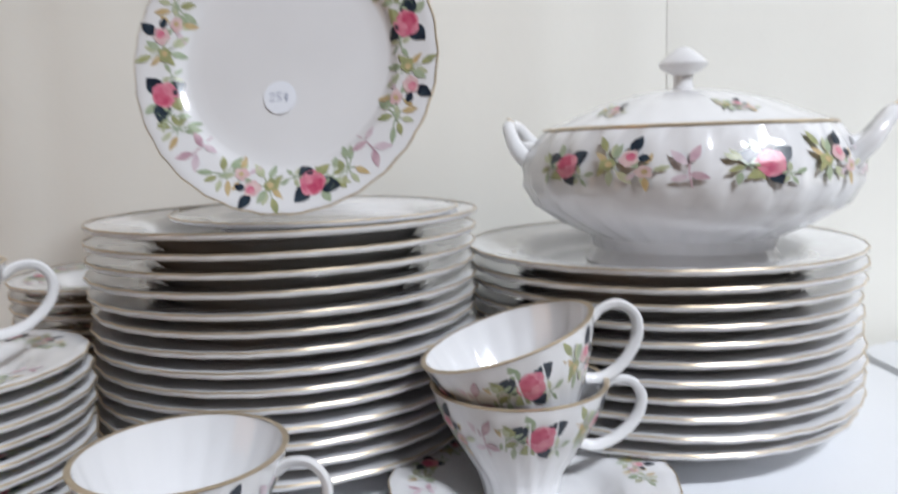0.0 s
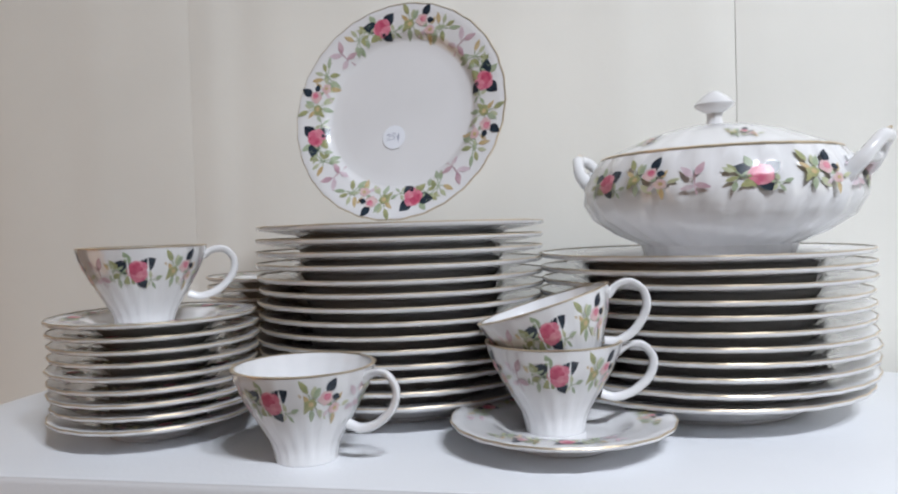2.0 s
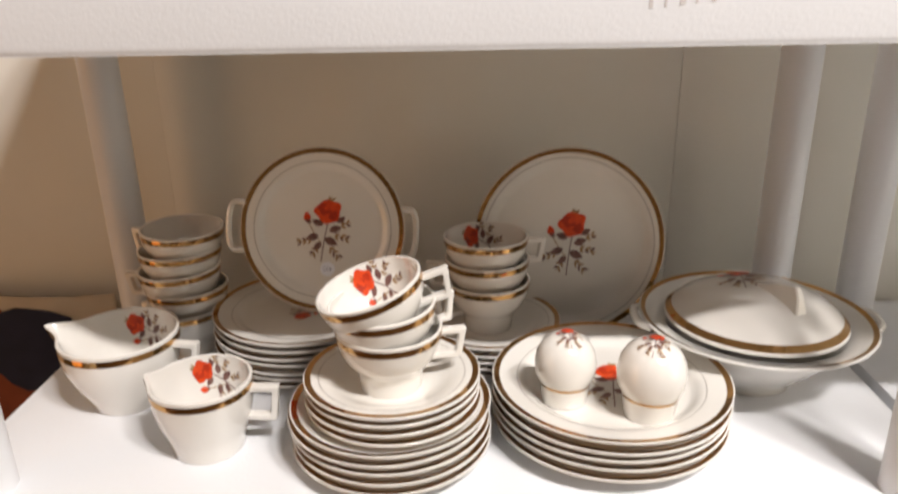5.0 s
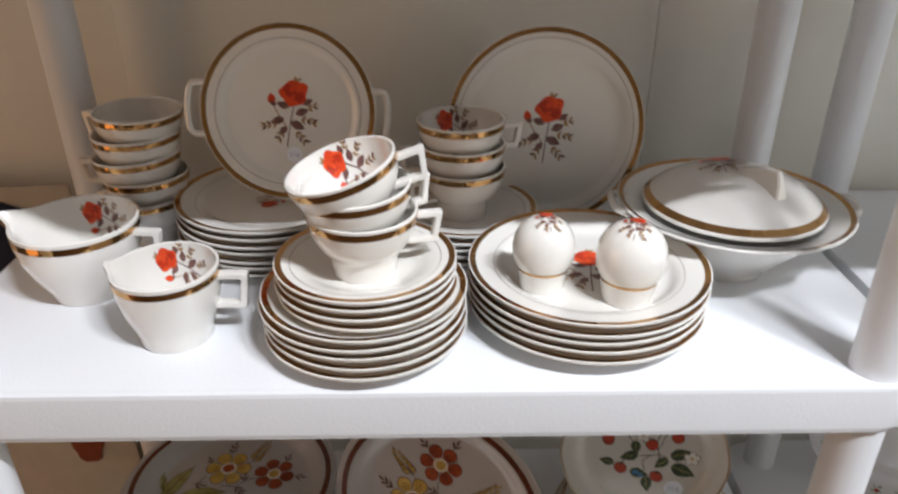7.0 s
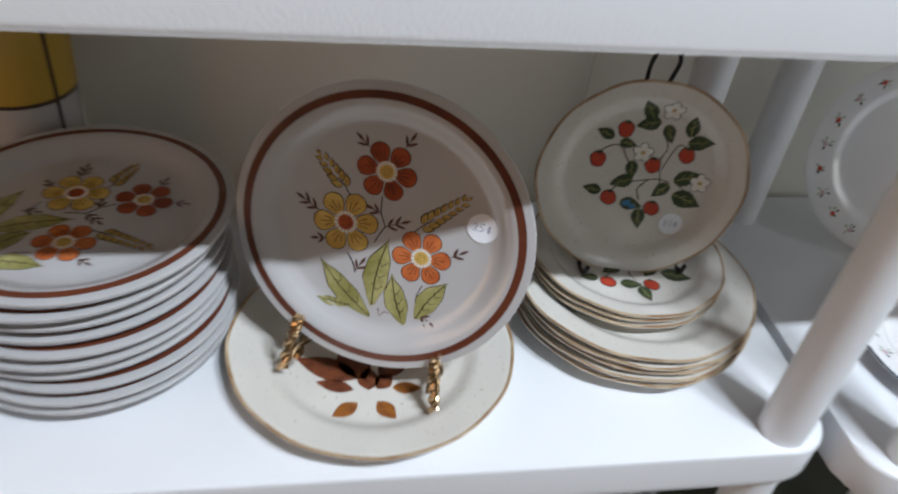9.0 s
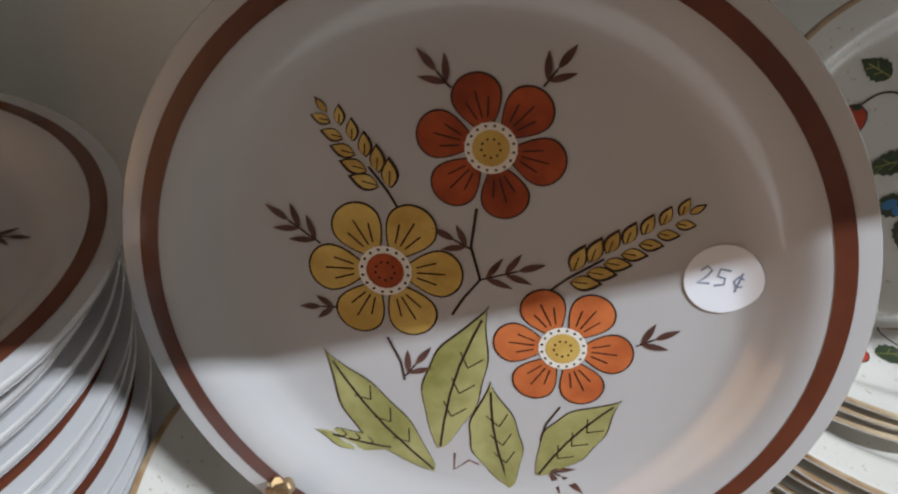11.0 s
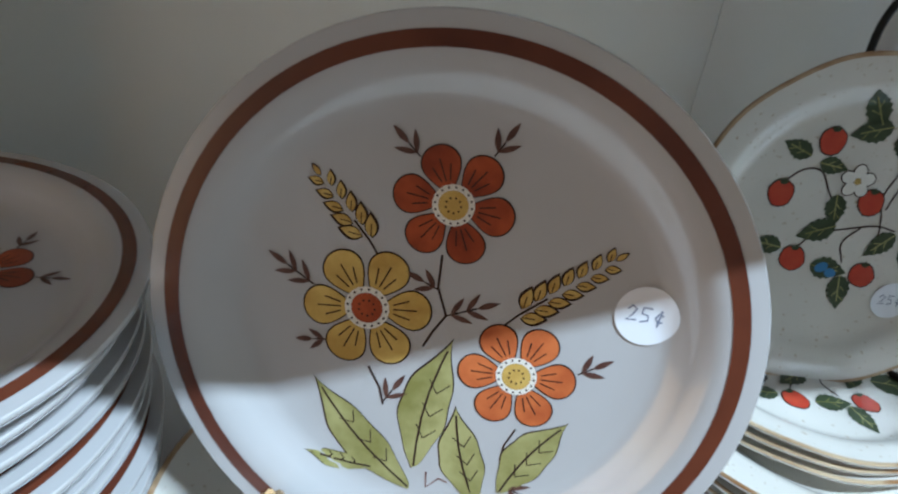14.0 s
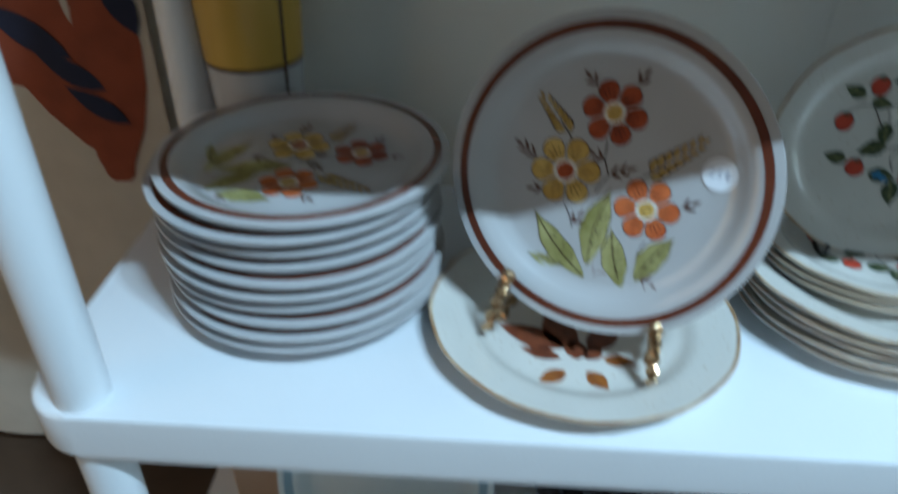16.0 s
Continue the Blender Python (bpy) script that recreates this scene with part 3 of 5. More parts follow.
def strawberry_print(ob, form, k=1.0, at=(0, 0), turn=0.0, butterfly=True):
    """Strawberries, dark leaves, curling stems, white blossoms and a blue butterfly."""
    berries = ((-0.0274, 0.0433), (-0.0469, 0.0114), (0.0045, 0.0113), (0.0332, 0.0248), (-0.0292, -0.0265), (0.0138, -0.0325))
    leaves = ((-0.0039, 0.0548, 122, 0.0216), (0.0028, 0.0545, -162, 0.0222), (0.0087, 0.0523, -66, 0.0185), (0.0319, 0.0423, 91, 0.0208), (0.0309, 0.0364, 9, 0.0236), (-0.0362, 0.0341, 159, 0.0174), (-0.0307, 0.0308, -8, 0.0160), (-0.0155, 0.0141, -80, 0.0189), (-0.0103, -0.0042, -157, 0.0217), (-0.0373, -0.0207, 172, 0.0176), (-0.0178, -0.0292, -8, 0.0214), (0.0014, -0.0340, -79, 0.0212), (0.0249, -0.0055, -134, 0.0199), (0.0273, -0.0024, 23, 0.0255), (0.0296, -0.0150, -19, 0.0292))
    stems = []
    for pts in (((-0.0469, 0.018), (-0.038, 0.026), (-0.028, 0.026), (-0.020, 0.014), (-0.012, 0.004)), ((0.008, 0.044), (0.014, 0.030), (0.010, 0.016), (0.014, 0.000), (0.016, -0.014)), ((0.0332, 0.031), (0.024, 0.034), (0.018, 0.022), (0.014, 0.008)),
                ((-0.0292, -0.020), (-0.020, -0.010), (-0.006, -0.006), (0.012, -0.002), (0.024, -0.004)), ((0.000, -0.026), (-0.004, -0.014), (0.004, -0.004)), ((0.030, -0.004), (0.040, -0.012), (0.038, -0.020))):
        stems.append((stroke([(p.x, p.y) for p in arc([(x, y, 0) for x, y in pts], 4)], 0.0010), OUTLINE, 0))
    paint("painted_stem", ob, stems, form.surface, "", k, at, turn)
    for i, (x, y) in enumerate(berries):
        sh = [(oval(x, y, 0.0076, 0.0084, 10 * i, n=14, wob=0.03), OUTLINE, 1), (oval(x, y, 0.0069, 0.0077, 10 * i, n=14, wob=0.03), STRAW_RED, 2)]
        for a in (50, 90, 130):
            sh.append((leaf(x, y + 0.005, 0.004, 0.002, a), DARK_GREEN, 3))
        paint("painted_strawberry", ob, sh, form.surface, "", k, at, turn)
    for x, y, a, ln in leaves:
        sh = [(serrated(x, y, ln * 1.05, ln * 0.68, a), DARK_GREEN, 1)]
        ca, sa = math.cos(radians(a)), math.sin(radians(a))
        sh.append((stroke([(x, y), (x + ca * ln * 0.8, y + sa * ln * 0.8)], 0.0007), OLIVE, 2))
        for u, sg in ((0.3, 1), (0.45, -1), (0.6, 1)):
            b = radians(a + sg * 42)
            sh.append((stroke([(x + ca * ln * u, y + sa * ln * u), (x + ca * ln * u + math.cos(b) * ln * 0.24, y + sa * ln * u + math.sin(b) * ln * 0.24)], 0.0005), OLIVE, 2))
        paint("painted_leaf", ob, sh, form.surface, "", k, at, turn)
    for x, y in ((0.0104, 0.0662), (-0.0070, 0.0226), (0.0524, -0.0012)):
        sh = []
        for j in range(5):
            a = 72 * j + 18
            sh.append((oval(x + 0.0056 * math.cos(radians(a)), y + 0.0056 * math.sin(radians(a)), 0.0046, 0.0041, a), OUTLINE, 2))
            sh.append((oval(x + 0.0056 * math.cos(radians(a)), y + 0.0056 * math.sin(radians(a)), 0.0040, 0.0035, a), WHITE_PAINT, 3))
        sh.append((oval(x, y, 0.002, n=8), WHEAT, 4))
        paint("painted_blossom", ob, sh, form.surface, "", k, at, turn)
    if butterfly:
        paint("painted_butterfly", ob, [(oval(-0.011, -0.030, 0.004, 0.003, 30), BLUE_DOT, 4), (oval(-0.005, -0.033, 0.0035, 0.0028, -20), BLUE_DOT, 4)], form.surface, "", k, at, turn)


# ---- cups and jugs ----
def cup_bm(outer, thick, seg=72, shape=None, floor=0.006):
    bm = bmesh.new()
    top = outer[-1]
    inner = [(max(0.002, r - thick), z) for r, z in outer if z > floor + 0.004][::-1]
    prof = [(0, 0.0015), (outer[0][0] - 0.003, 0.0015), (outer[0][0] - 0.002, 0)] + outer + [(top[0] - thick * 0.5, top[1] + 0.0006)] + inner + [(outer[0][0] * 0.8, floor + 0.001), (0, floor)]
    lathe(bm, prof, seg, shape, closed=False)
    return bm


def radius_at(outer, z):
    for (r0, z0), (r1, z1) in zip(outer, outer[1:]):
        if z <= z1:
            return r0 + (r1 - r0) * max(0, (z - z0)) / max(1e-6, z1 - z0)
    return outer[-1][0]


def wall_of(outer, inside=0.0, sx=1.0, sy=1.0):
    """The outer wall as a surface: x round it from the front (-y), y up. inside: the wall's thickness, to paint within."""
    ref = outer[-1][0]

    def srf(x, y, off):
        a = -math.pi / 2 + x / ref
        r = radius_at(outer, y) + (off if not inside else -inside - off)
        return (sx * r * math.cos(a), sy * r * math.sin(a), y)

    return srf


FINE_CUP = [(0.0210, 0), (0.0215, 0.002), (0.0218, 0.007), (0.0240, 0.014), (0.0300, 0.0245), (0.0365, 0.0355), (0.0425, 0.047), (0.0465, 0.057), (0.0485, 0.064)]


def fine_cup(label):
    def swirl(r, a, z):
        k = r + 0.0005 * math.sin(20 * a + z * 70) * (1 if 0.004 < z < 0.060 else 0)
        return (k * math.cos(a), k * math.sin(a), z)

    cup = tagged(finish("teacup", cup_bm(FINE_CUP, 0.0022, 80, swirl), PORCELAIN), label, "cup", "rose teacups")
    bm = bmesh.new()
    tube(bm, arc([(0.0445, 0, 0.055), (0.053, 0, 0.0605), (0.063, 0, 0.060), (0.0695, 0, 0.051), (0.067, 0, 0.039), (0.056, 0, 0.028), (0.043, 0, 0.0235), (0.033, 0, 0.026)], 5), 0.0025, 10, flat=1.35)
    part("handle", bm, PORCELAIN, cup)
    bm = bmesh.new()
    lathe(bm, [(0.0485 - 0.0026, 0.0644), (0.0485 - 0.001, 0.0649), (0.0489, 0.0644), (0.0488, 0.0639)], 72, None, closed=False)
    part("gold_rim", bm, PALE_GOLD, cup, "thin gold line on the rim")
    srf = wall_of(FINE_CUP)
    for k in (-1, 0, 1):
        for a, motif, nm, size in ((0.003, rose_spray(), "rose_print", 1.42), (0.036, bud_spray(), "bud_print", 1.32), (-0.031, sprig(), "sprig_print", 1.25), (-0.017, small_leaves(), "leaf_print", 1.0)):
            paint(nm, cup, motif, srf, "", size, (a + 0.1016 * k, 0.0470))
    return cup


SQUARE_CUP = [(0.0255, 0), (0.0265, 0.002), (0.0272, 0.012), (0.0300, 0.020), (0.0315, 0.0215), (0.0380, 0.030), (0.0425, 0.040), (0.0445, 0.049), (0.0450, 0.056)]


def square_handle(bm, x0, x1, z0, z1, w=0.005, depth=0.008, low=None):
    pts = [(x0, z1), (x1, z1), (x1 - 0.004, z0), (x0 - 0.006 if low is None else low, z0)]
    rings = []
    for k, (px, pz) in enumerate(pts):
        q, g = Vector((px, pz)), Vector((0, 0))
        d0 = (q - Vector(pts[k - 1])).normalized() if k else (Vector(pts[1]) - q).normalized()
        d1 = (Vector(pts[k + 1]) - q).normalized() if k < len(pts) - 1 else d0
        n0, n1 = Vector((-d0.y, d0.x)), Vector((-d1.y, d1.x))
        g = (n0 + n1).normalized()
        g = g * (w / 2 / max(0.3, g.dot(n0)))
        rings.append([bm.verts.new((px + sg * g.x, sy * depth / 2, pz + sg * g.y)) for sg, sy in ((1, 1), (1, -1), (-1, -1), (-1, 1))])
    for a, b in zip(rings, rings[1:]):
        for k in range(4):
            bm.faces.new((a[k], a[(k + 1) % 4], b[(k + 1) % 4], b[k]))
    bm.faces.new(rings[0][::-1])
    bm.faces.new(rings[-1])
    bmesh.ops.bevel(bm, geom=bm.edges[:], offset=0.0008, segments=2, affect="EDGES")
    return bm


def gold_ring(parent, outer, z0, z1, shape=None, mat=None, name="gold_band"):
    bm = bmesh.new()
    lathe(bm, [(radius_at(outer, z0) + 0.0003, z0), (radius_at(outer, (z0 + z1) / 2) + 0.0004, (z0 + z1) / 2), (radius_at(outer, z1) + 0.0003, z1)], 80, shape, closed=False)
    return part(name, bm, mat or GOLD, parent, "bright gold band")


def square_cup(label):
    cup = tagged(finish("teacup", cup_bm(SQUARE_CUP, 0.0024), IVORY), label, "cup", "gold-banded teacups")
    part("handle", square_handle(bmesh.new(), 0.0415, 0.063, 0.024, 0.046, low=0.032), IVORY, cup, "squared open handle", smooth=False)
    gold_ring(cup, SQUARE_CUP, 0.0482, 0.0540)
    paint("rose_print", cup, orange_rose(True), wall_of(SQUARE_CUP, 0.0024), "orange-red rose inside the cup", 1.25, (math.pi * SQUARE_CUP[-1][0] - 0.004, 0.034), -72)
    return cup


def jug(outer, label, spout, name="cream_jug"):
    R, H = outer[-1]

    def lip(r, a, z):
        u = smooth_step((z - 0.60 * H) / (0.40 * H))
        g = max(0, math.cos(a - math.pi)) ** 36
        return (r * math.cos(a) - spout * u * g, r * math.sin(a) * (1 - 0.25 * g * u), z + 0.003 * u * g)

    ob = tagged(finish(name, cup_bm(outer, 0.0028, 80, lip), IVORY), label, "jug", "gold-banded jugs")
    part("handle", square_handle(bmesh.new(), R - 0.004, R + 0.022, H * 0.45, H * 0.86, 0.0055, 0.009, radius_at(outer, H * 0.45) - 0.002), IVORY, ob, "squared open handle", smooth=False)
    gold_ring(ob, outer, H * 0.87, H * 0.955, lip)
    paint("rose_print", ob, orange_rose(True), wall_of(outer, 0.0028), "orange-red rose inside the jug", 1.25, (math.pi * R + 0.002, H * 0.66), -72)
    return ob


# ---- the room ----
SHELF_C, SHELF_B, SHELF_A, SHELF_D = 0.490, 0.908, 1.312, 0.072
WALL_Y = 0.715
# unseen shell closing the room; its dark tones limit fill on the shelves
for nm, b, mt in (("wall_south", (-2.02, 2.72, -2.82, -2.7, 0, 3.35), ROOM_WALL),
                  ("ceiling", (-2.02, 2.72, -2.82, WALL_Y + 0.12, 3.35, 3.45), CEILING_DIM), ("floor", (-2.02, 2.72, -2.82, WALL_Y + 0.12, -0.1, 0), FLOOR_BROWN)):
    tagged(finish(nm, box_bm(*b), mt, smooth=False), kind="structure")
# opening invented to hold the added warm fill lamp
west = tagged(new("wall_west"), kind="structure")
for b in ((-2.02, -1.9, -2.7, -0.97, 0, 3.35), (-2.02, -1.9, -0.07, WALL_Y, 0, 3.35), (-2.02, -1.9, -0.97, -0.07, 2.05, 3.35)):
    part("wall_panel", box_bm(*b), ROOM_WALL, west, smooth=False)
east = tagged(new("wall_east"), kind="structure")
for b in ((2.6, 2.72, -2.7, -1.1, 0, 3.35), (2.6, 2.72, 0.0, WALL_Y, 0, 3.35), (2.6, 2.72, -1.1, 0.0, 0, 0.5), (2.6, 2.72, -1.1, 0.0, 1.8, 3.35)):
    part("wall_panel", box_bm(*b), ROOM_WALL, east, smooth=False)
# boarded back wall with narrow open joints
north = tagged(new("wall_north"), kind="structure")
part("wall_backing", box_bm(-2.02, 2.72, WALL_Y + 0.0025, WALL_Y + 0.12, 0, 3.35), WALL_CREAM, north, smooth=False)
seams = [-2.02, -1.48, -0.865, -0.252, 0.378, 0.99, 1.60, 2.21, 2.72]


def warped_board(x0, x1, z1, seed):
    """A thin board that stands a little off the wall in shallow upright waves, more so towards its edges."""
    rng = random.Random(seed)
    waves = [(rng.uniform(0.0001, 0.0005), rng.uniform(40, 150), rng.uniform(0, 6)) for _ in range(4)]
    bm = bmesh.new()
    nx, nz = 48, 8
    grid = []
    for k in range(nz + 1):
        z = z1 * k / nz
        row = []
        for i in range(nx + 1):
            u = i / nx
            x = x0 + (x1 - x0) * u
            off = sum(a * (1 + math.sin(f * x + ph + 0.5 * math.sin(2.1 * z + ph))) for a, f, ph in waves) * (1 - smooth_step((abs(2 * u - 1) - 0.9) / 0.1))
            row.append(bm.verts.new((x, WALL_Y - off, z)))
        grid.append(row)
    for k in range(nz):
        for i in range(nx):
            bm.faces.new((grid[k][i], grid[k][i + 1], grid[k + 1][i + 1], grid[k + 1][i]))
    edge = [e for e in bm.edges if e.is_boundary]
    made = bmesh.ops.extrude_edge_only(bm, edges=edge)
    for v in made["geom"]:
        if isinstance(v, bmesh.types.BMVert):
            v.co.y = WALL_Y + 0.0020
    return bm


for k, (a, b) in enumerate(zip(seams, seams[1:])):
    part("wall_board", warped_board(a + (0.0006 if k == 4 else 0.0001), b - 0.0001, 3.35, k + 5), WALL_CREAM, north)


# ---- shelving ----
def rounded_slab(x0, x1, y0, y1, z0, z1, r=0.045, bevel=0.005):
    bm = bmesh.new()
    pts = []
    for cx, cy, a0 in ((x1 - r, y1 - r, 0), (x0 + r, y1 - r, 90), (x0 + r, y0 + r, 180), (x1 - r, y0 + r, 270)):
        for k in range(9):
            a = radians(a0 + 90 * k / 8)
            pts.append((cx + r * math.cos(a), cy + r * math.sin(a)))
    lo, hi = [bm.verts.new((x, y, z0)) for x, y in pts], [bm.verts.new((x, y, z1)) for x, y in pts]
    bm.faces.new(lo[::-1])
    bm.faces.new(hi)
    for k in range(len(pts)):
        k2 = (k + 1) % len(pts)
        bm.faces.new((lo[k], lo[k2], hi[k2], hi[k]))
    rims = [e for e in bm.edges if abs(e.verts[0].co.z - e.verts[1].co.z) < 1e-6]
    bmesh.ops.bevel(bm, geom=rims, offset=bevel, segments=3, affect="EDGES", profile=0.5)
    return bm


def post_bm(x, y, z0, z1, r=0.0215):
    bm = bmesh.new()
    lathe(bm, [(0, z0), (r, z0), (r, z1), (0, z1)], 28, lambda q, a, z: (x + q * math.cos(a), y + q * math.sin(a), z), closed=False)
    return bm


def shelf_unit(x0, x1, y0, y1, label):
    unit = tagged(new("shelving_unit"), label, "shelf")
    for z in (SHELF_D, SHELF_C, SHELF_B, SHELF_A):
        part("shelf_board", rounded_slab(x0, x1, y0, y1, z - 0.046, z), SHELF_WHITE, unit)
    for z0, z1 in ((0, SHELF_D - 0.046), (SHELF_D, SHELF_C - 0.046), (SHELF_C, SHELF_B - 0.046), (SHELF_B, SHELF_A - 0.046)):
        for x in (x0 + 0.048, x1 - 0.048):
            for y in (y0 + 0.026, y1 - 0.040):
                part("post", post_bm(x, y, z0, z1), SHELF_WHITE, unit)
    return unit


unit = shelf_unit(-0.330, 0.532, 0.299, 0.680, "white moulded plastic shelving unit with round posts")
shelf_unit(0.545, 1.407, 0.262, 0.692, "white plastic shelving unit standing close beside another")
# worn marker writing on the edge of the top board
for k, w in enumerate((0.0024, 0.0015, 0.0034, 0.0014, 0.0026)):
    x = 0.240 + 0.0095 * k
    part("marker_stroke", box_bm(x, x + w, 0.2986, 0.2992, 1.2895 + 0.0008 * k, 1.2960 + 0.0008 * k), FAINT, unit, "faint grey marker writing", smooth=False)


# ---- top shelf: rose-sprigged porcelain ----
A = SHELF_A
lunch = Form(0.1265, 0.0228, 0.080, 0.014, 0.0115, 0.0046, 0.6, 30, 0.0045)
p = plate("dinner_plate", lunch, PORCELAIN, "white porcelain plate with gold scalloped rim in a tall stack", "plate", "stack of rose plates")
rim_line(lunch, PALE_GOLD, p)
stack(p, 14, 0.052, 0.527, A + 0.0005, 0.01045, 0.0022)
dinner = Form(0.1330, 0.0240, 0.086, 0.014, 0.0125, 0.0046, 0.6, 30, 0.0045)
p = plate("dinner_plate", dinner, PORCELAIN, "white porcelain dinner plate with gold scalloped rim under the tureen", "plate", "stack of rose dinner plates")
rim_line(dinner, PALE_GOLD, p)
stack(p, 11, 0.311, 0.538, A + 0.0005, 0.0106, 0.0022)
saucer = Form(0.0785, 0.0190, 0.034, 0.018, 0.0100, 0.0040, 0.42, 20, 0.006)


def rose_saucer(label, group):
    ob = plate("saucer", saucer, PORCELAIN, label, "saucer", group)
    rim_line(saucer, PALE_GOLD, ob)
    regency_ring(ob, saucer, 0.061, 3, 0.8, 20)
    return ob


p = rose_saucer("white porcelain saucer with rose sprays and gold rim, stacked", "stack of rose saucers")
stack(p, 9, -0.122, 0.415, A + 0.0005, 0.0093, 0.0014)
p = rose_saucer("white porcelain saucer with rose sprays in the rear stack", "rear stack of rose saucers")
stack(p, 11, -0.085, 0.596, A + 0.0005, 0.0093, 0.0014)
p = rose_saucer("white porcelain saucer with rose sprays under two cups", "rose saucers")
p.matrix_world = pose(0.197, 0.404, A + 0.0005, 0, 0, 15)
cup = fine_cup("white porcelain teacup with rose sprays standing on saucers")
cup.matrix_world = pose(-0.128, 0.411, A + 0.0005 + 8 * 0.0093 + 0.0072, 0, 0, 24)
c2 = copy_thing(cup, pose(0.026, 0.355, A + 0.0003, 0, 0, -12))
tagged(c2, "white porcelain teacup with rose sprays on the bare shelf")
c4 = copy_thing(cup, pose(0.192, 0.412, A + 0.0076, 0, 0, 3))
tagged(c4, "white porcelain teacup with rose sprays on a saucer")
c3 = copy_thing(cup, pose(0.204, 0.410, A + 0.0371, 0, -17, -1))
tagged(c3, "white porcelain teacup tilted inside another cup")
side = Form(0.0965, 0.0150, 0.064, 0.010, 0.005, 0.0034, 0.6, 30, 0.0045)
p = plate("side_plate", side, PORCELAIN, "white porcelain side plate with rose border standing on a stack")
rim_line(side, PALE_GOLD, p)
regency_ring(p, side, 0.0795, 4, 1.28, 14)
sticker(p, side.surface, -0.004, -0.022, 0.0105)
standing(p, (0.062, 0.498, 1.567), 12.0, -9.8, side, 0)

p = plate("side_plate", side, PORCELAIN, "white porcelain side plate lying on top of a tall stack")
rim_line(side, PALE_GOLD, p)
p.matrix_world = pose(0.072, 0.535, A + 0.0005 + 13 * 0.01045 + 0.0095, 0.6, 0, 40)

# tureen with lid
tureen = tagged(new("tureen"), "white porcelain covered tureen with rose sprays on a plate stack", "tureen")
tureen.matrix_world = pose(0.324, 0.526, A + 10 * 0.0106 + 0.0085, 0, 0, -28)
TB = [(0.062, 0), (0.064, 0.003), (0.058, 0.012), (0.060, 0.020), (0.080, 0.030), (0.098, 0.042), (0.1055, 0.056), (0.1050, 0.070), (0.0985, 0.083), (0.093, 0.092)]


def oval_swirl(r, a, z):
    k = r + 0.0019 * math.sin(26 * a + z * 75) * (1 if 0.022 < z < 0.088 else 0.3)
    return (1.04 * k * math.cos(a), 0.90 * k * math.sin(a), z)


part("bowl", cup_bm(TB, 0.004, 96, oval_swirl, 0.022), PORCELAIN, tureen)
LB = [(0, 0.119), (0.012, 0.1185), (0.030, 0.116), (0.055, 0.109), (0.078, 0.099), (0.089, 0.0945), (0.0915, 0.0935), (0.0905, 0.0915), (0.080, 0.094), (0.05, 0.105), (0, 0.113)]
bm = bmesh.new()
lathe(bm, LB, 96, oval_swirl, closed=False)
lid = part("lid", bm, PORCELAIN, tureen, "domed lid with rose sprays")
bm = bmesh.new()
lathe(bm, [(0.007, 0.117), (0.0055, 0.123), (0.0060, 0.128), (0.0135, 0.1325), (0.0150, 0.1355), (0.0105, 0.1405), (0.0045, 0.1455), (0, 0.147)], 32, lambda r, a, z: (r * math.cos(a) * 1.1, r * math.sin(a) * 0.9, z), closed=False)
part("knob", bm, PORCELAIN, lid, "pointed finial knob")
bm = bmesh.new()
lathe(bm, [(0.0905, 0.0948), (0.0920, 0.0938), (0.0918, 0.0928)], 96, oval_swirl, closed=False)
part("gold_rim", bm, PALE_GOLD, lid, "thin gold line")
for sx in (-1, 1):
    bm = bmesh.new()
    for oy in (-1, 1):
        tube(bm, arc([(sx * 0.097, oy * 0.024, 0.066), (sx * 0.112, oy * 0.022, 0.081), (sx * 0.122, oy * 0.011, 0.096), (sx * 0.125, 0, 0.098)], 5), [0.007, 0.0068, 0.0065, 0.006, 0.006, 0.006, 0.0055, 0.0055, 0.005, 0.005, 0.005, 0.005, 0.005, 0.005, 0.005, 0.005][:16], 10)
    tube(bm, arc([(sx * 0.100, -0.020, 0.080), (sx * 0.118, 0, 0.083), (sx * 0.100, 0.020, 0.080)], 5), 0.004, 8)
    part("handle", bm, PORCELAIN, tureen, "upturned looped handle")
    bm = bmesh.new()
    tube(bm, [(sx * 0.1235, -0.006, 0.1005), (sx * 0.1262, 0, 0.1030), (sx * 0.1235, 0.006, 0.1005)], 0.0016, 8)
    part("gold_line", bm, PALE_GOLD, tureen)
tsrf = wall_of(TB, 0, 1.04, 0.90)
for u, motif, nm in ((0.052, rose_spray(), "rose_print"), (0.088, bud_spray(), "bud_print"), (0.014, sprig(), "sprig_print"), (-0.022, bud_spray(), "bud_print"), (-0.052, rose_spray(), "rose_print"), (0.125, sprig(), "sprig_print"), (0.160, rose_spray(), "rose_print")):
    paint(nm, tureen, motif, lambda x, y, off: tsrf(x, y, off + 0.0021), "", 1.3, (u, 0.071 if nm != "bud_print" else 0.073))


def lid_surface(x, y, off):
    r = math.hypot(x, y)
    pts = LB[:6]
    z = pts[-1][1]
    for (r0, z0), (r1, z1) in zip(pts, pts[1:]):
        if r0 <= r <= r1:
            z = z0 + (z1 - z0) * (r - r0) / (r1 - r0)
            break
    return (1.04 * x, 0.90 * y, z + off + 0.0006)


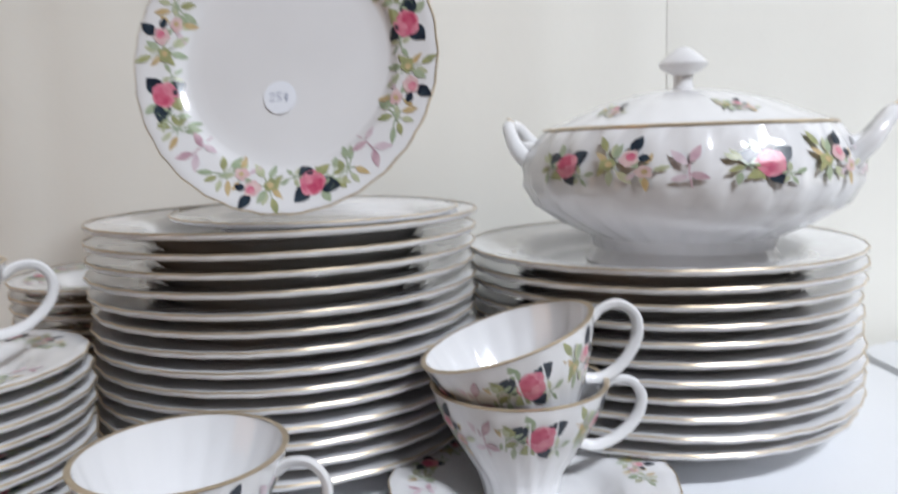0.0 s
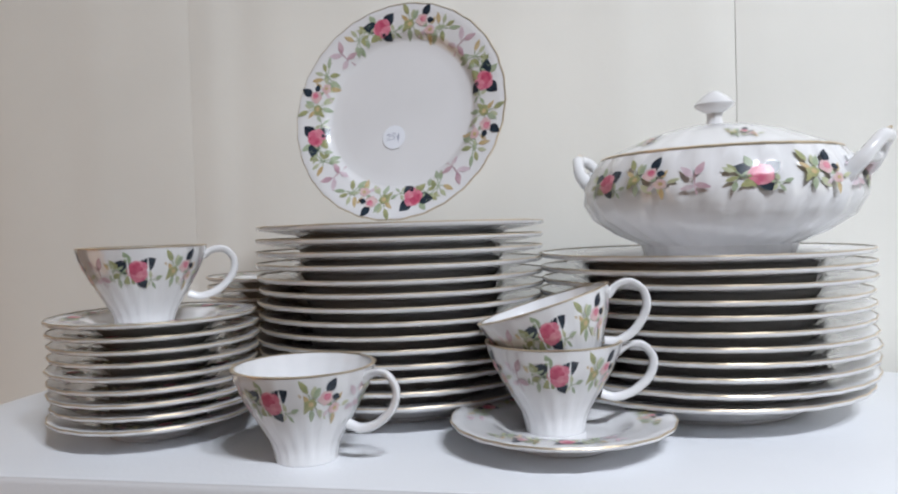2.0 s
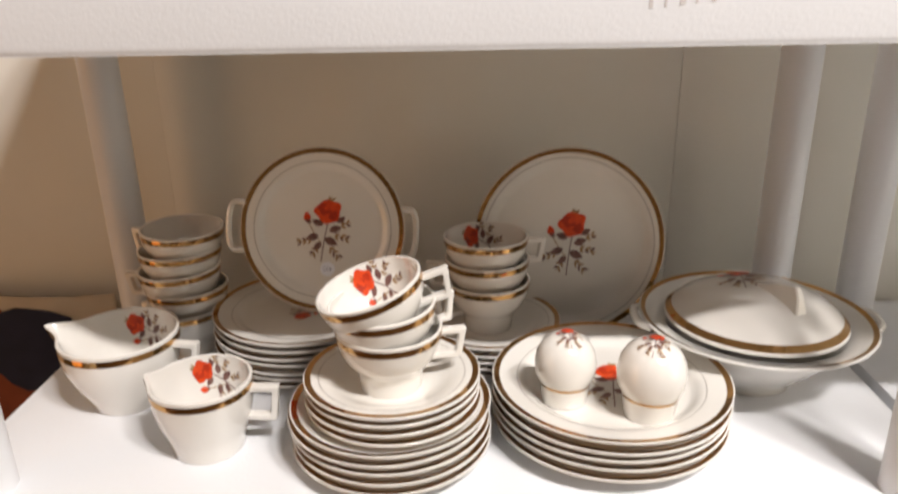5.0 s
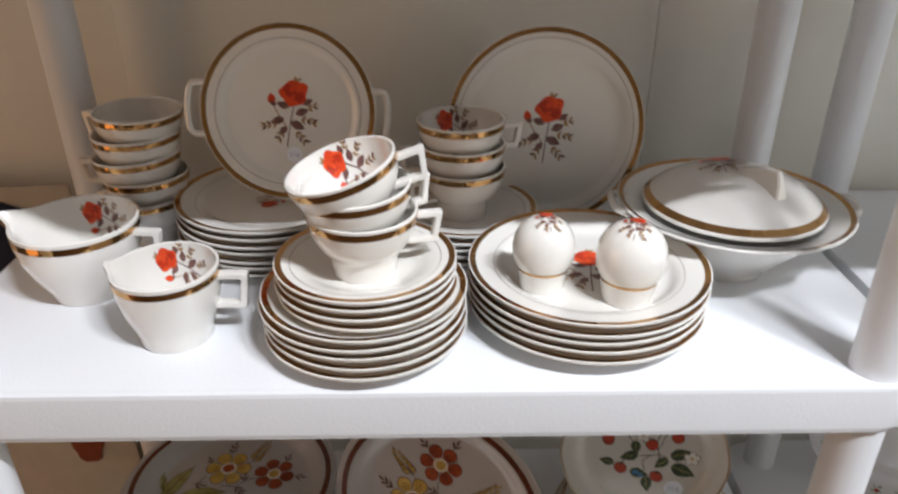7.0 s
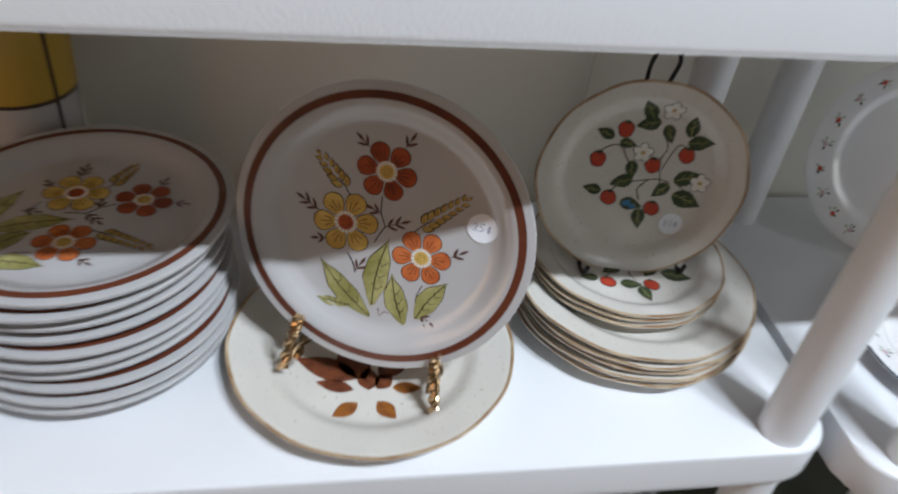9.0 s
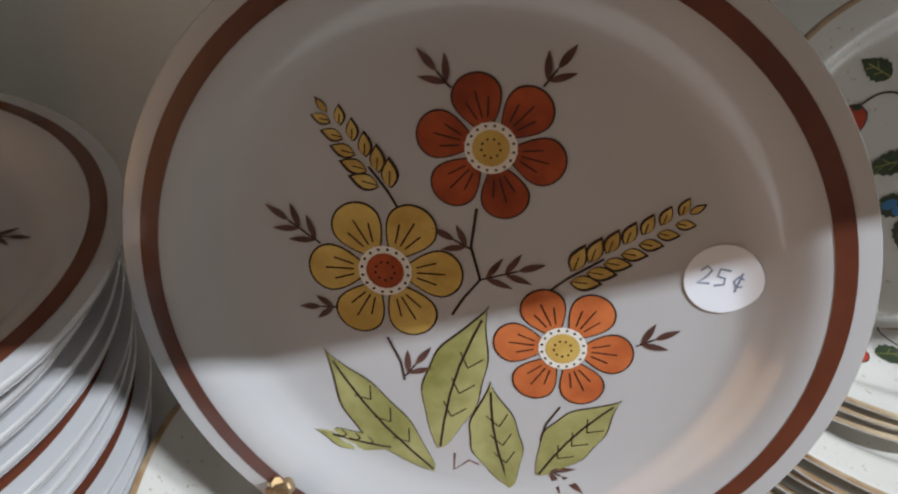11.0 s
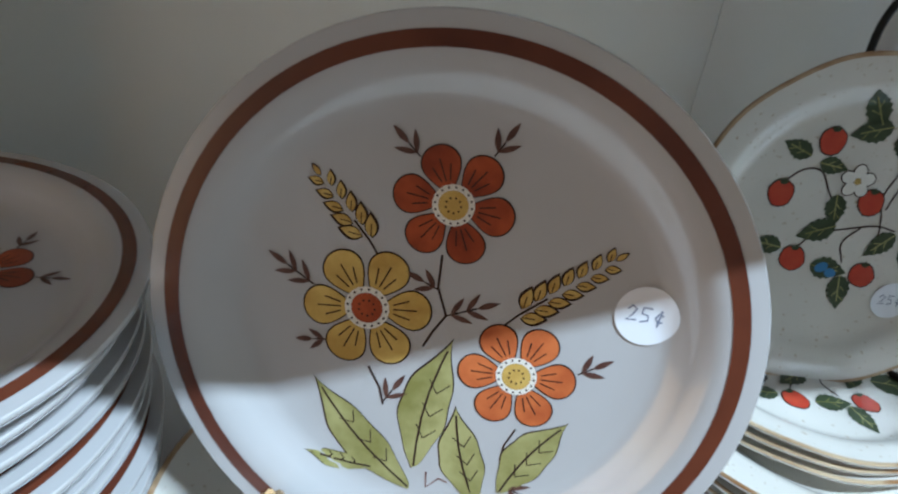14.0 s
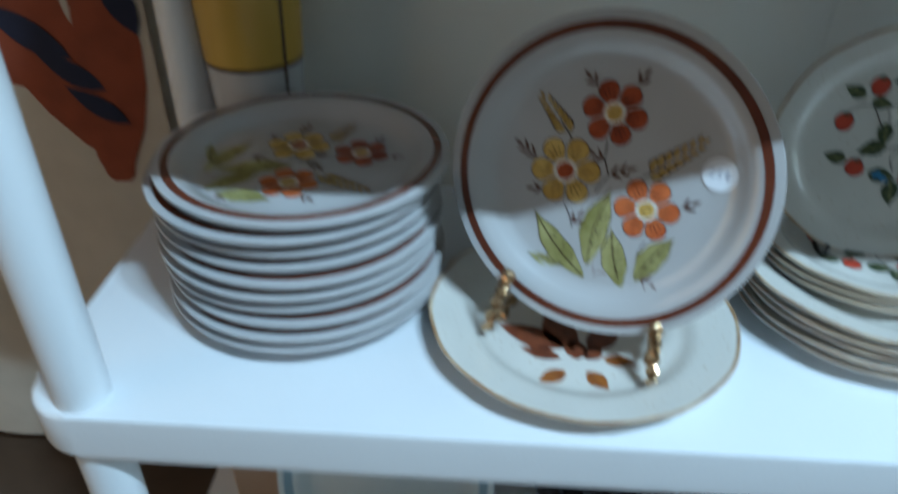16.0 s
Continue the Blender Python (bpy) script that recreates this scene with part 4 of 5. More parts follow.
for a in (235, 300, 20, 120):
    paint("bud_print", lid, bud_spray(), lid_surface, "", 0.85, (0.066 * math.cos(radians(a)), 0.066 * math.sin(radians(a))), a + 90)


# ---- middle shelf: gold-banded ivory ware ----
B = SHELF_B


def ivory_plate(form, label, group, name="plate", rose=True, k=1.0):
    ob = plate(name, form, IVORY, label, "plate", group)
    band("gold_band", form, form.R - 0.0066, form.R - 0.0014, GOLD, ob, "bright gold band")
    band("grey_line", form, form.rw + form.ww + 0.001, form.rw + form.ww + 0.0018, GREY_LINE, ob, steps=1)
    if rose:
        paint("rose_print", ob, orange_rose(), form.surface, "orange-red rose spray", k)
    return ob


f_bl = Form(0.1000, 0.0175, 0.064, 0.014, 0.006, 0.0042, 0.6)
p = ivory_plate(f_bl, "ivory plate with gold band and orange rose in a rear stack", "rear stack of ivory plates")
stack(p, 7, -0.056, 0.558, B + 0.0005, 0.0076, 0.0018)
f_low = Form(0.0890, 0.0175, 0.056, 0.014, 0.006, 0.0042, 0.6)
p = ivory_plate(f_low, "ivory bread plate with gold band in a stack", "front stack of ivory plates")
stack(p, 5, 0.055, 0.384, B + 0.0005, 0.0085, 0.0018)
f_small = Form(0.0765, 0.0165, 0.038, 0.024, 0.008, 0.0038, 0.45)
p = ivory_plate(f_small, "ivory saucer with gold band on top of bread plates", "front stack of ivory saucers", "saucer", False)
stack(p, 4, 0.060, 0.379, B + 0.0430, 0.0076, 0.0016)
p = ivory_plate(f_small, "ivory saucer with gold band under stacked cups", "rear stack of ivory saucers", "saucer", False)
stack(p, 5, 0.150, 0.556, B + 0.0005, 0.0076, 0.0016)
f_br = Form(0.1085, 0.0190, 0.070, 0.014, 0.007, 0.0044, 0.6)
p = ivory_plate(f_br, "ivory plate with gold band and orange rose under shakers", "stack under the shakers", k=1.75)
stack(p, 5, 0.254, 0.418, B + 0.0005, 0.0088, 0.0020, spin=False)
TOP_BR = B + 0.0005 + 4 * 0.0088 + f_br.top(0)

cup = square_cup("ivory teacup with gold band and squared handle, stacked")
Z1 = B + 0.0430 + 3 * 0.0076 + 0.0066
cup.matrix_world = pose(0.059, 0.372, Z1, 0, 0, 12)
copy_thing(cup, pose(0.058, 0.372, Z1 + 0.0225, 0, -4, 30))
c = copy_thing(cup, pose(0.0605, 0.370, Z1 + 0.0430, 2, -17, 8))
tagged(c, "ivory teacup with orange rose inside, tilted on other cups")
Z2 = B + 0.0005 + 4 * 0.0076 + 0.0066
for k, (yaw, rx) in enumerate(((-150, 0), (175, 1), (12, -1))):
    copy_thing(cup, pose(0.146 - 0.001 * k, 0.556, Z2 + 0.0245 * k, rx, 0, yaw))
for k, yaw in enumerate((160, 120, 175, 150, 165)):
    copy_thing(cup, pose(-0.196 + 0.003 * math.sin(k * 2), 0.575 + 0.002 * k, B + 0.0003 + 0.0224 * k, 0, 2 * math.sin(k), yaw))

J1 = [(0.034, 0), (0.0355, 0.003), (0.0395, 0.014), (0.0480, 0.030), (0.0545, 0.048), (0.0570, 0.064), (0.0570, 0.076)]
j = jug(J1, "ivory cream jug with gold band and orange rose", 0.023)
j.matrix_world = pose(-0.222, 0.466, B + 0.0003, 0, 0, -6)
J2 = [(0.0310, 0), (0.0320, 0.002), (0.0335, 0.012), (0.0370, 0.022), (0.0415, 0.036), (0.0440, 0.050), (0.0448, 0.062), (0.0448, 0.070)]
j = jug(J2, "small ivory jug with gold band standing by the shelf edge", 0.0065)
j.matrix_world = pose(-0.113, 0.386, B + 0.0003, 0, 0, 0)

SH = [(0.0205, 0), (0.0210, 0.002), (0.0235, 0.020), (0.0245, 0.022), (0.0278, 0.030), (0.0285, 0.040), (0.0265, 0.050), (0.0215, 0.059), (0.0125, 0.0655), (0, 0.068)]


def shaker(x, y, yaw, k):
    bm = bmesh.new()
    lathe(bm, [(0, 0.002), (0.018, 0.002), (0.0195, 0)] + SH, 48, None, closed=False)
    ob = tagged(finish("salt_shaker", bm, IVORY), "round ivory shaker with gold line, standing on stacked plates", "shaker", "pair of shakers")
    gold_ring(ob, SH, 0.0190, 0.0218)

    def dome(px, py, off):
        r = math.hypot(px, py)
        for (r0, z0), (r1, z1) in zip(SH[::-1], SH[::-1][1:]):
            if r0 <= r <= r1:
                return (px, py, z0 + (z1 - z0) * (r - r0) / (r1 - r0) + off + 0.0008)
        return (px, py, 0.05)

    paint("rose_print", ob, orange_rose(), dome, "", 0.7, (0, -0.004))
    for q in range(5):
        bm = bmesh.new()
        a = q * 1.2566
        lathe(bm, [(0, 0.0686), (0.0009, 0.0684)], 8, lambda r, t, z: (0.004 * math.cos(a) + r * math.cos(t), 0.004 * math.sin(a) + r * math.sin(t), z), closed=False)
        part("pour_hole", bm, OUTLINE, ob)
    ob.matrix_world = Matrix.Translation((x, y, TOP_BR + 0.0004)) @ pose(0, 0, 0, 0, 0, yaw) @ Matrix.Diagonal((k, k, k, 1))
    return ob


shaker(0.211, 0.395, 10, 0.96)
shaker(0.281, 0.372, -15, 1.04)

cake = Form(0.0887, 0.0130, 0.062, 0.010, 0.005, 0.0036, 0.6)
p = ivory_plate(cake, "ivory two-handled cake plate with orange rose leaning upright", "", "cake_plate", True, 1.6)
for sx in (-1, 1):
    bm = bmesh.new()
    pts = arc([(sx * 0.083, -0.026, 0.0105), (sx * 0.097, -0.023, 0.0115), (sx * 0.1005, 0, 0.012), (sx * 0.097, 0.023, 0.0115), (sx * 0.083, 0.026, 0.0105)], 5)
    tube(bm, pts, 0.0032, 8)
    part("handle", bm, IVORY, p, "moulded ear handle")
sticker(p, cake.surface, 0.006, -0.043, 0.008)
standing(p, (-0.031, 0.566, 1.055), 14, 2, cake, -4)
platter = Form(0.1095, 0.0150, 0.084, 0.012, 0.006, 0.0038, 0.6)
p = ivory_plate(platter, "large ivory plate with gold band leaning against the wall", "", "serving_plate", True, 1.75)
standing(p, (0.239, 0.617, 1.0185), 12.0, 0, platter, 0)

# covered dish
dish = tagged(new("covered_dish"), "ivory covered vegetable dish with gold bands", "dish")
dish.matrix_world = pose(0.416, 0.508, B + 0.0003, 0, 0, -3)
DB = [(0.042, 0), (0.043, 0.003), (0.046, 0.010), (0.062, 0.024), (0.078, 0.042), (0.088, 0.056), (0.093, 0.0625), (0.104, 0.066), (0.1135, 0.0695)]
bm = bmesh.new()
inner = [(0.1125, 0.0725), (0.104, 0.0695), (0.092, 0.066), (0.085, 0.060), (0.074, 0.045), (0.058, 0.028), (0.040, 0.014), (0, 0.012)]
lathe(bm, [(0, 0.002), (0.040, 0.002)] + DB + [(0.1142, 0.0712)] + inner, 96, None, closed=False)
body = part("bowl", bm, IVORY, dish)
bm = bmesh.new()
lathe(bm, [(0.1075, 0.07095), (0.110, 0.07185), (0.1122, 0.07275)], 96, None, closed=False)
part("gold_band", bm, GOLD, body, "bright gold band")
for sx in (-1, 1):
    bm = bmesh.new()
    tube(bm, arc([(sx * 0.106, -0.026, 0.066), (sx * 0.117, -0.018, 0.068), (sx * 0.120, 0, 0.069), (sx * 0.117, 0.018, 0.068), (sx * 0.106, 0.026, 0.066)], 5), 0.0042, 8)
    part("handle", bm, IVORY, body, "moulded tab handle")
LD = [(0, 0.1060), (0.020, 0.1050), (0.042, 0.1000), (0.062, 0.0920), (0.076, 0.0830), (0.084, 0.0755), (0.0885, 0.0715), (0.0885, 0.0695), (0.082, 0.0705), (0.06, 0.086), (0, 0.101)]
bm = bmesh.new()
lathe(bm, LD, 96, None, closed=False)
lid = part("lid", bm, IVORY, dish, "low domed lid with orange rose")
bm = bmesh.new()
lathe(bm, [(0.0815, 0.0782), (0.0842, 0.0758), (0.0872, 0.0731)], 96, None, closed=False)
part("gold_band", bm, GOLD, lid, "bright gold band")
bm = bmesh.new()
fin = [(-0.008, 0.103), (0.006, 0.1085), (0.028, 0.1160), (0.048, 0.1195), (0.053, 0.110), (0.057, 0.091), (0.0, 0.100)]
lo = [bm.verts.new((-0.0035 - 0.004 * (z < 0.105), -y, z)) for y, z in fin]
hi = [bm.verts.new((0.0035 + 0.004 * (z < 0.105), -y, z)) for y, z in fin]
bm.faces.new(lo)
bm.faces.new(hi[::-1])
for k in range(len(fin)):
    bm.faces.new((lo[k], hi[k], hi[(k + 1) % len(fin)], lo[(k + 1) % len(fin)]))
bmesh.ops.bevel(bm, geom=bm.edges[:], offset=0.0012, segments=2, affect="EDGES")
part("fin_handle", bm, IVORY, lid, "wedge-shaped fin handle")


def dish_lid(x, y, off):
    r = math.hypot(x, y)
    for (r0, z0), (r1, z1) in zip(LD[:7], LD[1:7]):
        if r0 <= r <= r1:
            return (x, y, z0 + (z1 - z0) * (r - r0) / (r1 - r0) + off + 0.0005)
    return (x, y, 0.07)


paint("rose_print", lid, orange_rose(), dish_lid, "", 1.35, (-0.004, 0.022), -28)
lid.rotation_euler = (0, 0, radians(28))


# ---- lower shelf: painted stoneware ----
C = SHELF_C
flat = Form(0.1240, 0.0222, 0.086, 0.024, 0.0138, 0.0056, 0.6)


def flower_plate(label, group="", picture=None):
    ob = plate("stoneware_plate", flat, STONEWARE, label, "plate", group)
    band("brown_band", flat, 0.1105, 0.1170, BROWN_BAND, ob, "red-brown glaze band")
    if picture is not None:
        flower_plate_print(ob, flat, picture)
    return ob


p = flower_plate("cream stoneware plate with brown band, stacked", "stack of flower plates")
stack(p, 9, -0.134, 0.485, C + 0.0005, 0.0133, 0.0030)
p = flower_plate("cream stoneware plate with painted flowers topping a stack", "stack of flower plates", -70)
p.matrix_world = pose(-0.128, 0.484, C + 0.0005 + 9 * 0.0133, 0, 0, 0)
p = flower_plate("cream stoneware plate with painted flowers standing on an easel", "", 0)
sticker(p, flat.surface, 0.0781, 0.0198, 0.0125)
standing(p, (0.119, 0.424, 0.646), 13.4, -21.2, flat, 0)

leafy = Form(0.1320, 0.0240, 0.082, 0.020, 0.009, 0.0046, 0.6, 12, 0.0030)
p = plate("leaf_plate", leafy, OATMEAL, "oatmeal stoneware plate with brown leaves under the easel")
rim_line(leafy, RIM_TAN, p, "brown_rim", "tan-brown glazed rim", 0.0030)
for x, y, u, v, w, m in ((-0.014, -0.034, -0.071, -0.007, 0.026, DARK_BROWN), (-0.019, -0.047, -0.053, -0.036, 0.014, DARK_BROWN), (-0.006, -0.048, -0.005, -0.022, 0.020, DARK_BROWN),
                         (0.001, -0.047, 0.016, -0.030, 0.016, DARK_BROWN), (-0.008, -0.036, -0.030, 0.010, 0.030, DARK_BROWN), (0.004, -0.034, 0.034, -0.002, 0.024, DARK_BROWN),
                         (0.015, -0.046, 0.042, -0.048, 0.014, AMBER), (-0.016, -0.062, -0.039, -0.076, 0.015, AMBER), (0.001, -0.061, 0.016, -0.081, 0.016, AMBER)):
    ln, a = math.hypot(u - x, v - y), math.degrees(math.atan2(v - y, u - x))
    paint("painted_leaf", p, [(leaf(x, y, ln, w, a), m, 0)], leafy.surface)
p.matrix_world = pose(0.115, 0.432, C + 0.0005, 0, 0, 0)

# wire easel under the flower plate
easel = tagged(new("plate_easel"), "twisted brass wire plate easel holding the flower plate", "easel")


def twisted(pts, r=0.0028, turns=1.0, gap=0.0029):
    bm = bmesh.new()
    line = arc(pts, 8)
    for ph in (0, math.pi):
        out = []
        for i, q in enumerate(line):
            t = (line[min(i + 1, len(line) - 1)] - line[max(i - 1, 0)]).normalized()
            s1 = t.orthogonal().normalized()
            s2 = t.cross(s1)
            a = ph + i * 0.95 * turns
            out.append(q + gap * (math.cos(a) * s1 + math.sin(a) * s2))
        tube(bm, out, r, 7)
    return bm


E_TURN = pose(0.119, 0.424, 0.646, 0, 0, -21.2)
for sx in (-1, 1):
    up, out = (0.012, 0.010) if sx < 0 else (0.0, 0.006)
    hook = [E_TURN @ Vector(q) for q in ((sx * 0.060, -0.036, -0.094 + up), (sx * 0.061, -0.041, -0.100 + up), (sx * (0.061 + out * 0.4), -0.045, -0.114 + up), (sx * (0.061 + out), -0.053, -0.1375 + up * 0.4))]
    part("front_hook", twisted(hook), BRASS_WIRE, easel, "twisted brass hook")
    leg = [E_TURN @ Vector(q) for q in ((sx * 0.062, -0.047, -0.122), (sx * 0.060, 0.000, -0.124), (sx * 0.050, 0.034, -0.122), (sx * 0.020, 0.045, -0.06), (0, 0.050, 0.0))]
    part("back_wire", twisted(leg), BRASS_WIRE, easel)

berry_big = Form(0.1225, 0.0200, 0.082, 0.018, 0.009, 0.0042, 0.6, 10, 0.006)
p = plate("strawberry_plate", berry_big, OATMEAL, "cream stoneware plate with tan rim in a short stack", "plate", "stack of strawberry dinner plates")
rim_line(berry_big, RIM_TAN, p, "tan_rim", "tan glazed rim", 0.0023)
stack(p, 5, 0.381, 0.486, C + 0.0005, 0.0088, 0.0022)
berry_small = Form(0.0985, 0.0170, 0.068, 0.016, 0.008, 0.0040, 0.6, 10, 0.006)
p = plate("strawberry_plate", berry_small, OATMEAL, "small cream stoneware plate with strawberry print and tan rim", "plate", "stack of small strawberry plates")
rim_line(berry_small, RIM_TAN, p, "tan_rim", "tan glazed rim", 0.0023)
strawberry_print(p, berry_small, 1.0, (0, -0.012), butterfly=False)
ZS = C + 0.0005 + 4 * 0.0088 + 0.0058
stack(p, 3, 0.372, 0.500, ZS, 0.0072, 0.002, spin=False)
p = plate("strawberry_plate", berry_small, OATMEAL, "cream stoneware plate with painted strawberries standing upright")
rim_line(berry_small, RIM_TAN, p, "tan_rim", "tan glazed rim", 0.0023)
strawberry_print(p, berry_small, 1.0, (0.0045, 0.004))
sticker(p, berry_small.surface, 0.0405, -0.0425, 0.0115)
standing(p, (0.3645, 0.500, 0.646), 9.0, -12, berry_small, 0)
easel = tagged(new("plate_easel"), "black wire plate easel behind the strawberry plate", "easel")
bm = bmesh.new()
tube(bm, arc([(0.362, 0.530, 0.700), (0.358, 0.531, 0.745), (0.366, 0.532, 0.766), (0.378, 0.533, 0.768), (0.386, 0.533, 0.752), (0.382, 0.532, 0.735), (0.378, 0.54, 0.70)], 6), 0.0022, 8)
part("wire_loop", bm, BLACK_WIRE, easel)
bm = bmesh.new()
tube(bm, arc([(0.370, 0.532, 0.705), (0.372, 0.545, 0.62), (0.372, 0.570, 0.562)], 5), 0.0022, 8)
part("back_wire", bm, BLACK_WIRE, easel)
for sx in (-1, 1):
    bm = bmesh.new()
    tube(bm, arc([(0.370 + sx * 0.006, 0.530, 0.700), (0.372 + sx * 0.040, 0.510, 0.600), (0.372 + sx * 0.050, 0.490, 0.5555), (0.372 + sx * 0.050, 0.472, 0.556), (0.372 + sx * 0.050, 0.468, 0.566)], 6), 0.0024, 8)
    part("front_hook", bm, BLACK_WIRE, easel)

# tall pot behind the stacked plates
POT = [(0.040, 0), (0.042, 0.002), (0.0465, 0.10), (0.050, 0.18), (0.053, 0.27), (0.054, 0.275)]
pot = tagged(finish("vase", cup_bm(POT, 0.004), STONEWARE), "tall white and yellow pottery vase with black lines", "vase")
gold_ring(pot, POT, 0.165, 0.265, None, YELLOW_GLAZE, "yellow_band")["label"] = "mustard yellow glazed band"
gold_ring(pot, POT, 0.161, 0.165, None, OUTLINE, "black_line")["label"] = "thin black line"
for u in (-0.058, 0.050):
    paint("black_line", pot, [(stroke([(u, 0.01 + 0.025 * k) for k in range(11)], 0.004), OUTLINE, 2)], wall_of(POT))
pot.matrix_world = pose(-0.214, 0.648, C + 0.0003, 0, 0, 0)


# ---- lowest shelf ----
D = SHELF_D
opal = Form(0.1290, 0.0220, 0.090, 0.018, 0.010, 0.0036, 0.6)
p = plate("glass_plate", opal, OPAL, "white opal glass plate in a tall stack", "plate", "stack of opal glass plates")
stack(p, 9, -0.064, 0.335, D + 0.0005, 0.0112, 0.002)
p = plate("glass_plate", opal, OPAL, "white opal glass plate with pale blue band leaning back")
band("blue_band", opal, 0.112, 0.122, BLUE_RIM, p, "pale blue band")
standing(p, (-0.076, 0.497, 0.1905), 24, 0, opal)
blk = Form(0.1310, 0.0210, 0.096, 0.015, 0.008, 0.0040, 0.6)
p = plate("banded_plate", blk, OPAL, "white plate with black bands, stacked", "plate", "stack of black-banded plates")
band("black_band", blk, 0.106, 0.1195, BLACK_GLAZE, p, "glossy black band")
rim_line(blk, BLACK_GLAZE, p, "black_rim", "glossy black rim", 0.005)
made = stack(p, 10, 0.287, 0.350, D + 0.0005, 0.0125, 0.003)
sticker(made[-1], blk.surface, 0.050, -0.030, 0.012)
dark_plate = Form(0.135, 0.02, 0.095, 0.016, 0.009, 0.0036, 0.6)
p = plate("glass_plate", dark_plate, BLACK_GLAZE, "black glass plate leaning upright behind the banded plates", "plate", "row of black plates")
for k in range(5):
    m = Matrix.Translation((0.292 - 0.014 * k, 0.560 - 0.011 * k, D + 0.131)) @ pose(0, 0, 0, 0, 0, 8 - 5 * k) @ pose(0, 0, 0, 76, 0, 0)
    if k == 0:
        p.matrix_world = m
    else:
        copy_thing(p, m)
bx = tagged(new("cardboard_box"), "tan cardboard box at the back of the shelf", "box")
bx.matrix_world = pose(-0.20, 0.60, D, 0, 0, 8)
part("box_body", box_bm(-0.09, 0.09, -0.05, 0.05, 0.0005, 0.19, 0.002, 1), CARD, bx, smooth=False)
part("flap", box_bm(-0.09, 0.09, -0.001, 0.001, 0.19, 0.25), CARD, bx, "raised box flap", smooth=False)


# ---- printed cloth hung beside the unit ----
cloth = tagged(new("printed_cloth"), "cream cotton cloth with large rust and navy print", "cloth")


def drape(x, z, off=0.0):
    return (x, 0.675 - 0.006 * math.sin(x * 26) - off, z)


def cloth_sheet(x0, x1, z0, z1, nx, nz, thick):
    bm = bmesh.new()
    for side_off in (0.0, -thick):
        g = [[bm.verts.new(drape(x0 + (x1 - x0) * i / nx, z0 + (z1 - z0) * k / nz, side_off)) for i in range(nx + 1)] for k in range(nz + 1)]
        for k in range(nz):
            for i in range(nx):
                bm.faces.new((g[k][i], g[k][i + 1], g[k + 1][i + 1], g[k + 1][i]))
    return bm


part("cloth_body", cloth_sheet(-0.95, -0.335, 0.03, 0.93, 24, 12, 0.003), CLOTH, cloth)


def cloth_surface(x, y, off):
    return drape(x, y, off * 3)


paint("rust_print", cloth, [(leaf(-0.385, 0.50, 0.44, 0.17, 105, 10), CLOTH_RUST, 0), (oval(-0.400, 0.515, 0.022, 0.030, 0, 16, 0.08), CLOTH_RUST, 1), (leaf(-0.44, 0.60, 0.26, 0.12, 140, 8), CLOTH_RUST, 0)], cloth_surface, "rust-coloured leaf print")
paint("navy_print", cloth, [(leaf(-0.375, 0.56, 0.075, 0.024, 145), CLOTH_NAVY, 3), (leaf(-0.392, 0.60, 0.080, 0.026, 150), CLOTH_NAVY, 3), (leaf(-0.42, 0.635, 0.11, 0.035, 150), CLOTH_NAVY, 3), (leaf(-0.345, 0.66, 0.09, 0.03, 110), CLOTH_NAVY, 3),
                           (oval(-0.455, 0.855, 0.075, 0.060, 20, 18, 0.05), CLOTH_NAVY, 3)], cloth_surface, "navy leaf print")

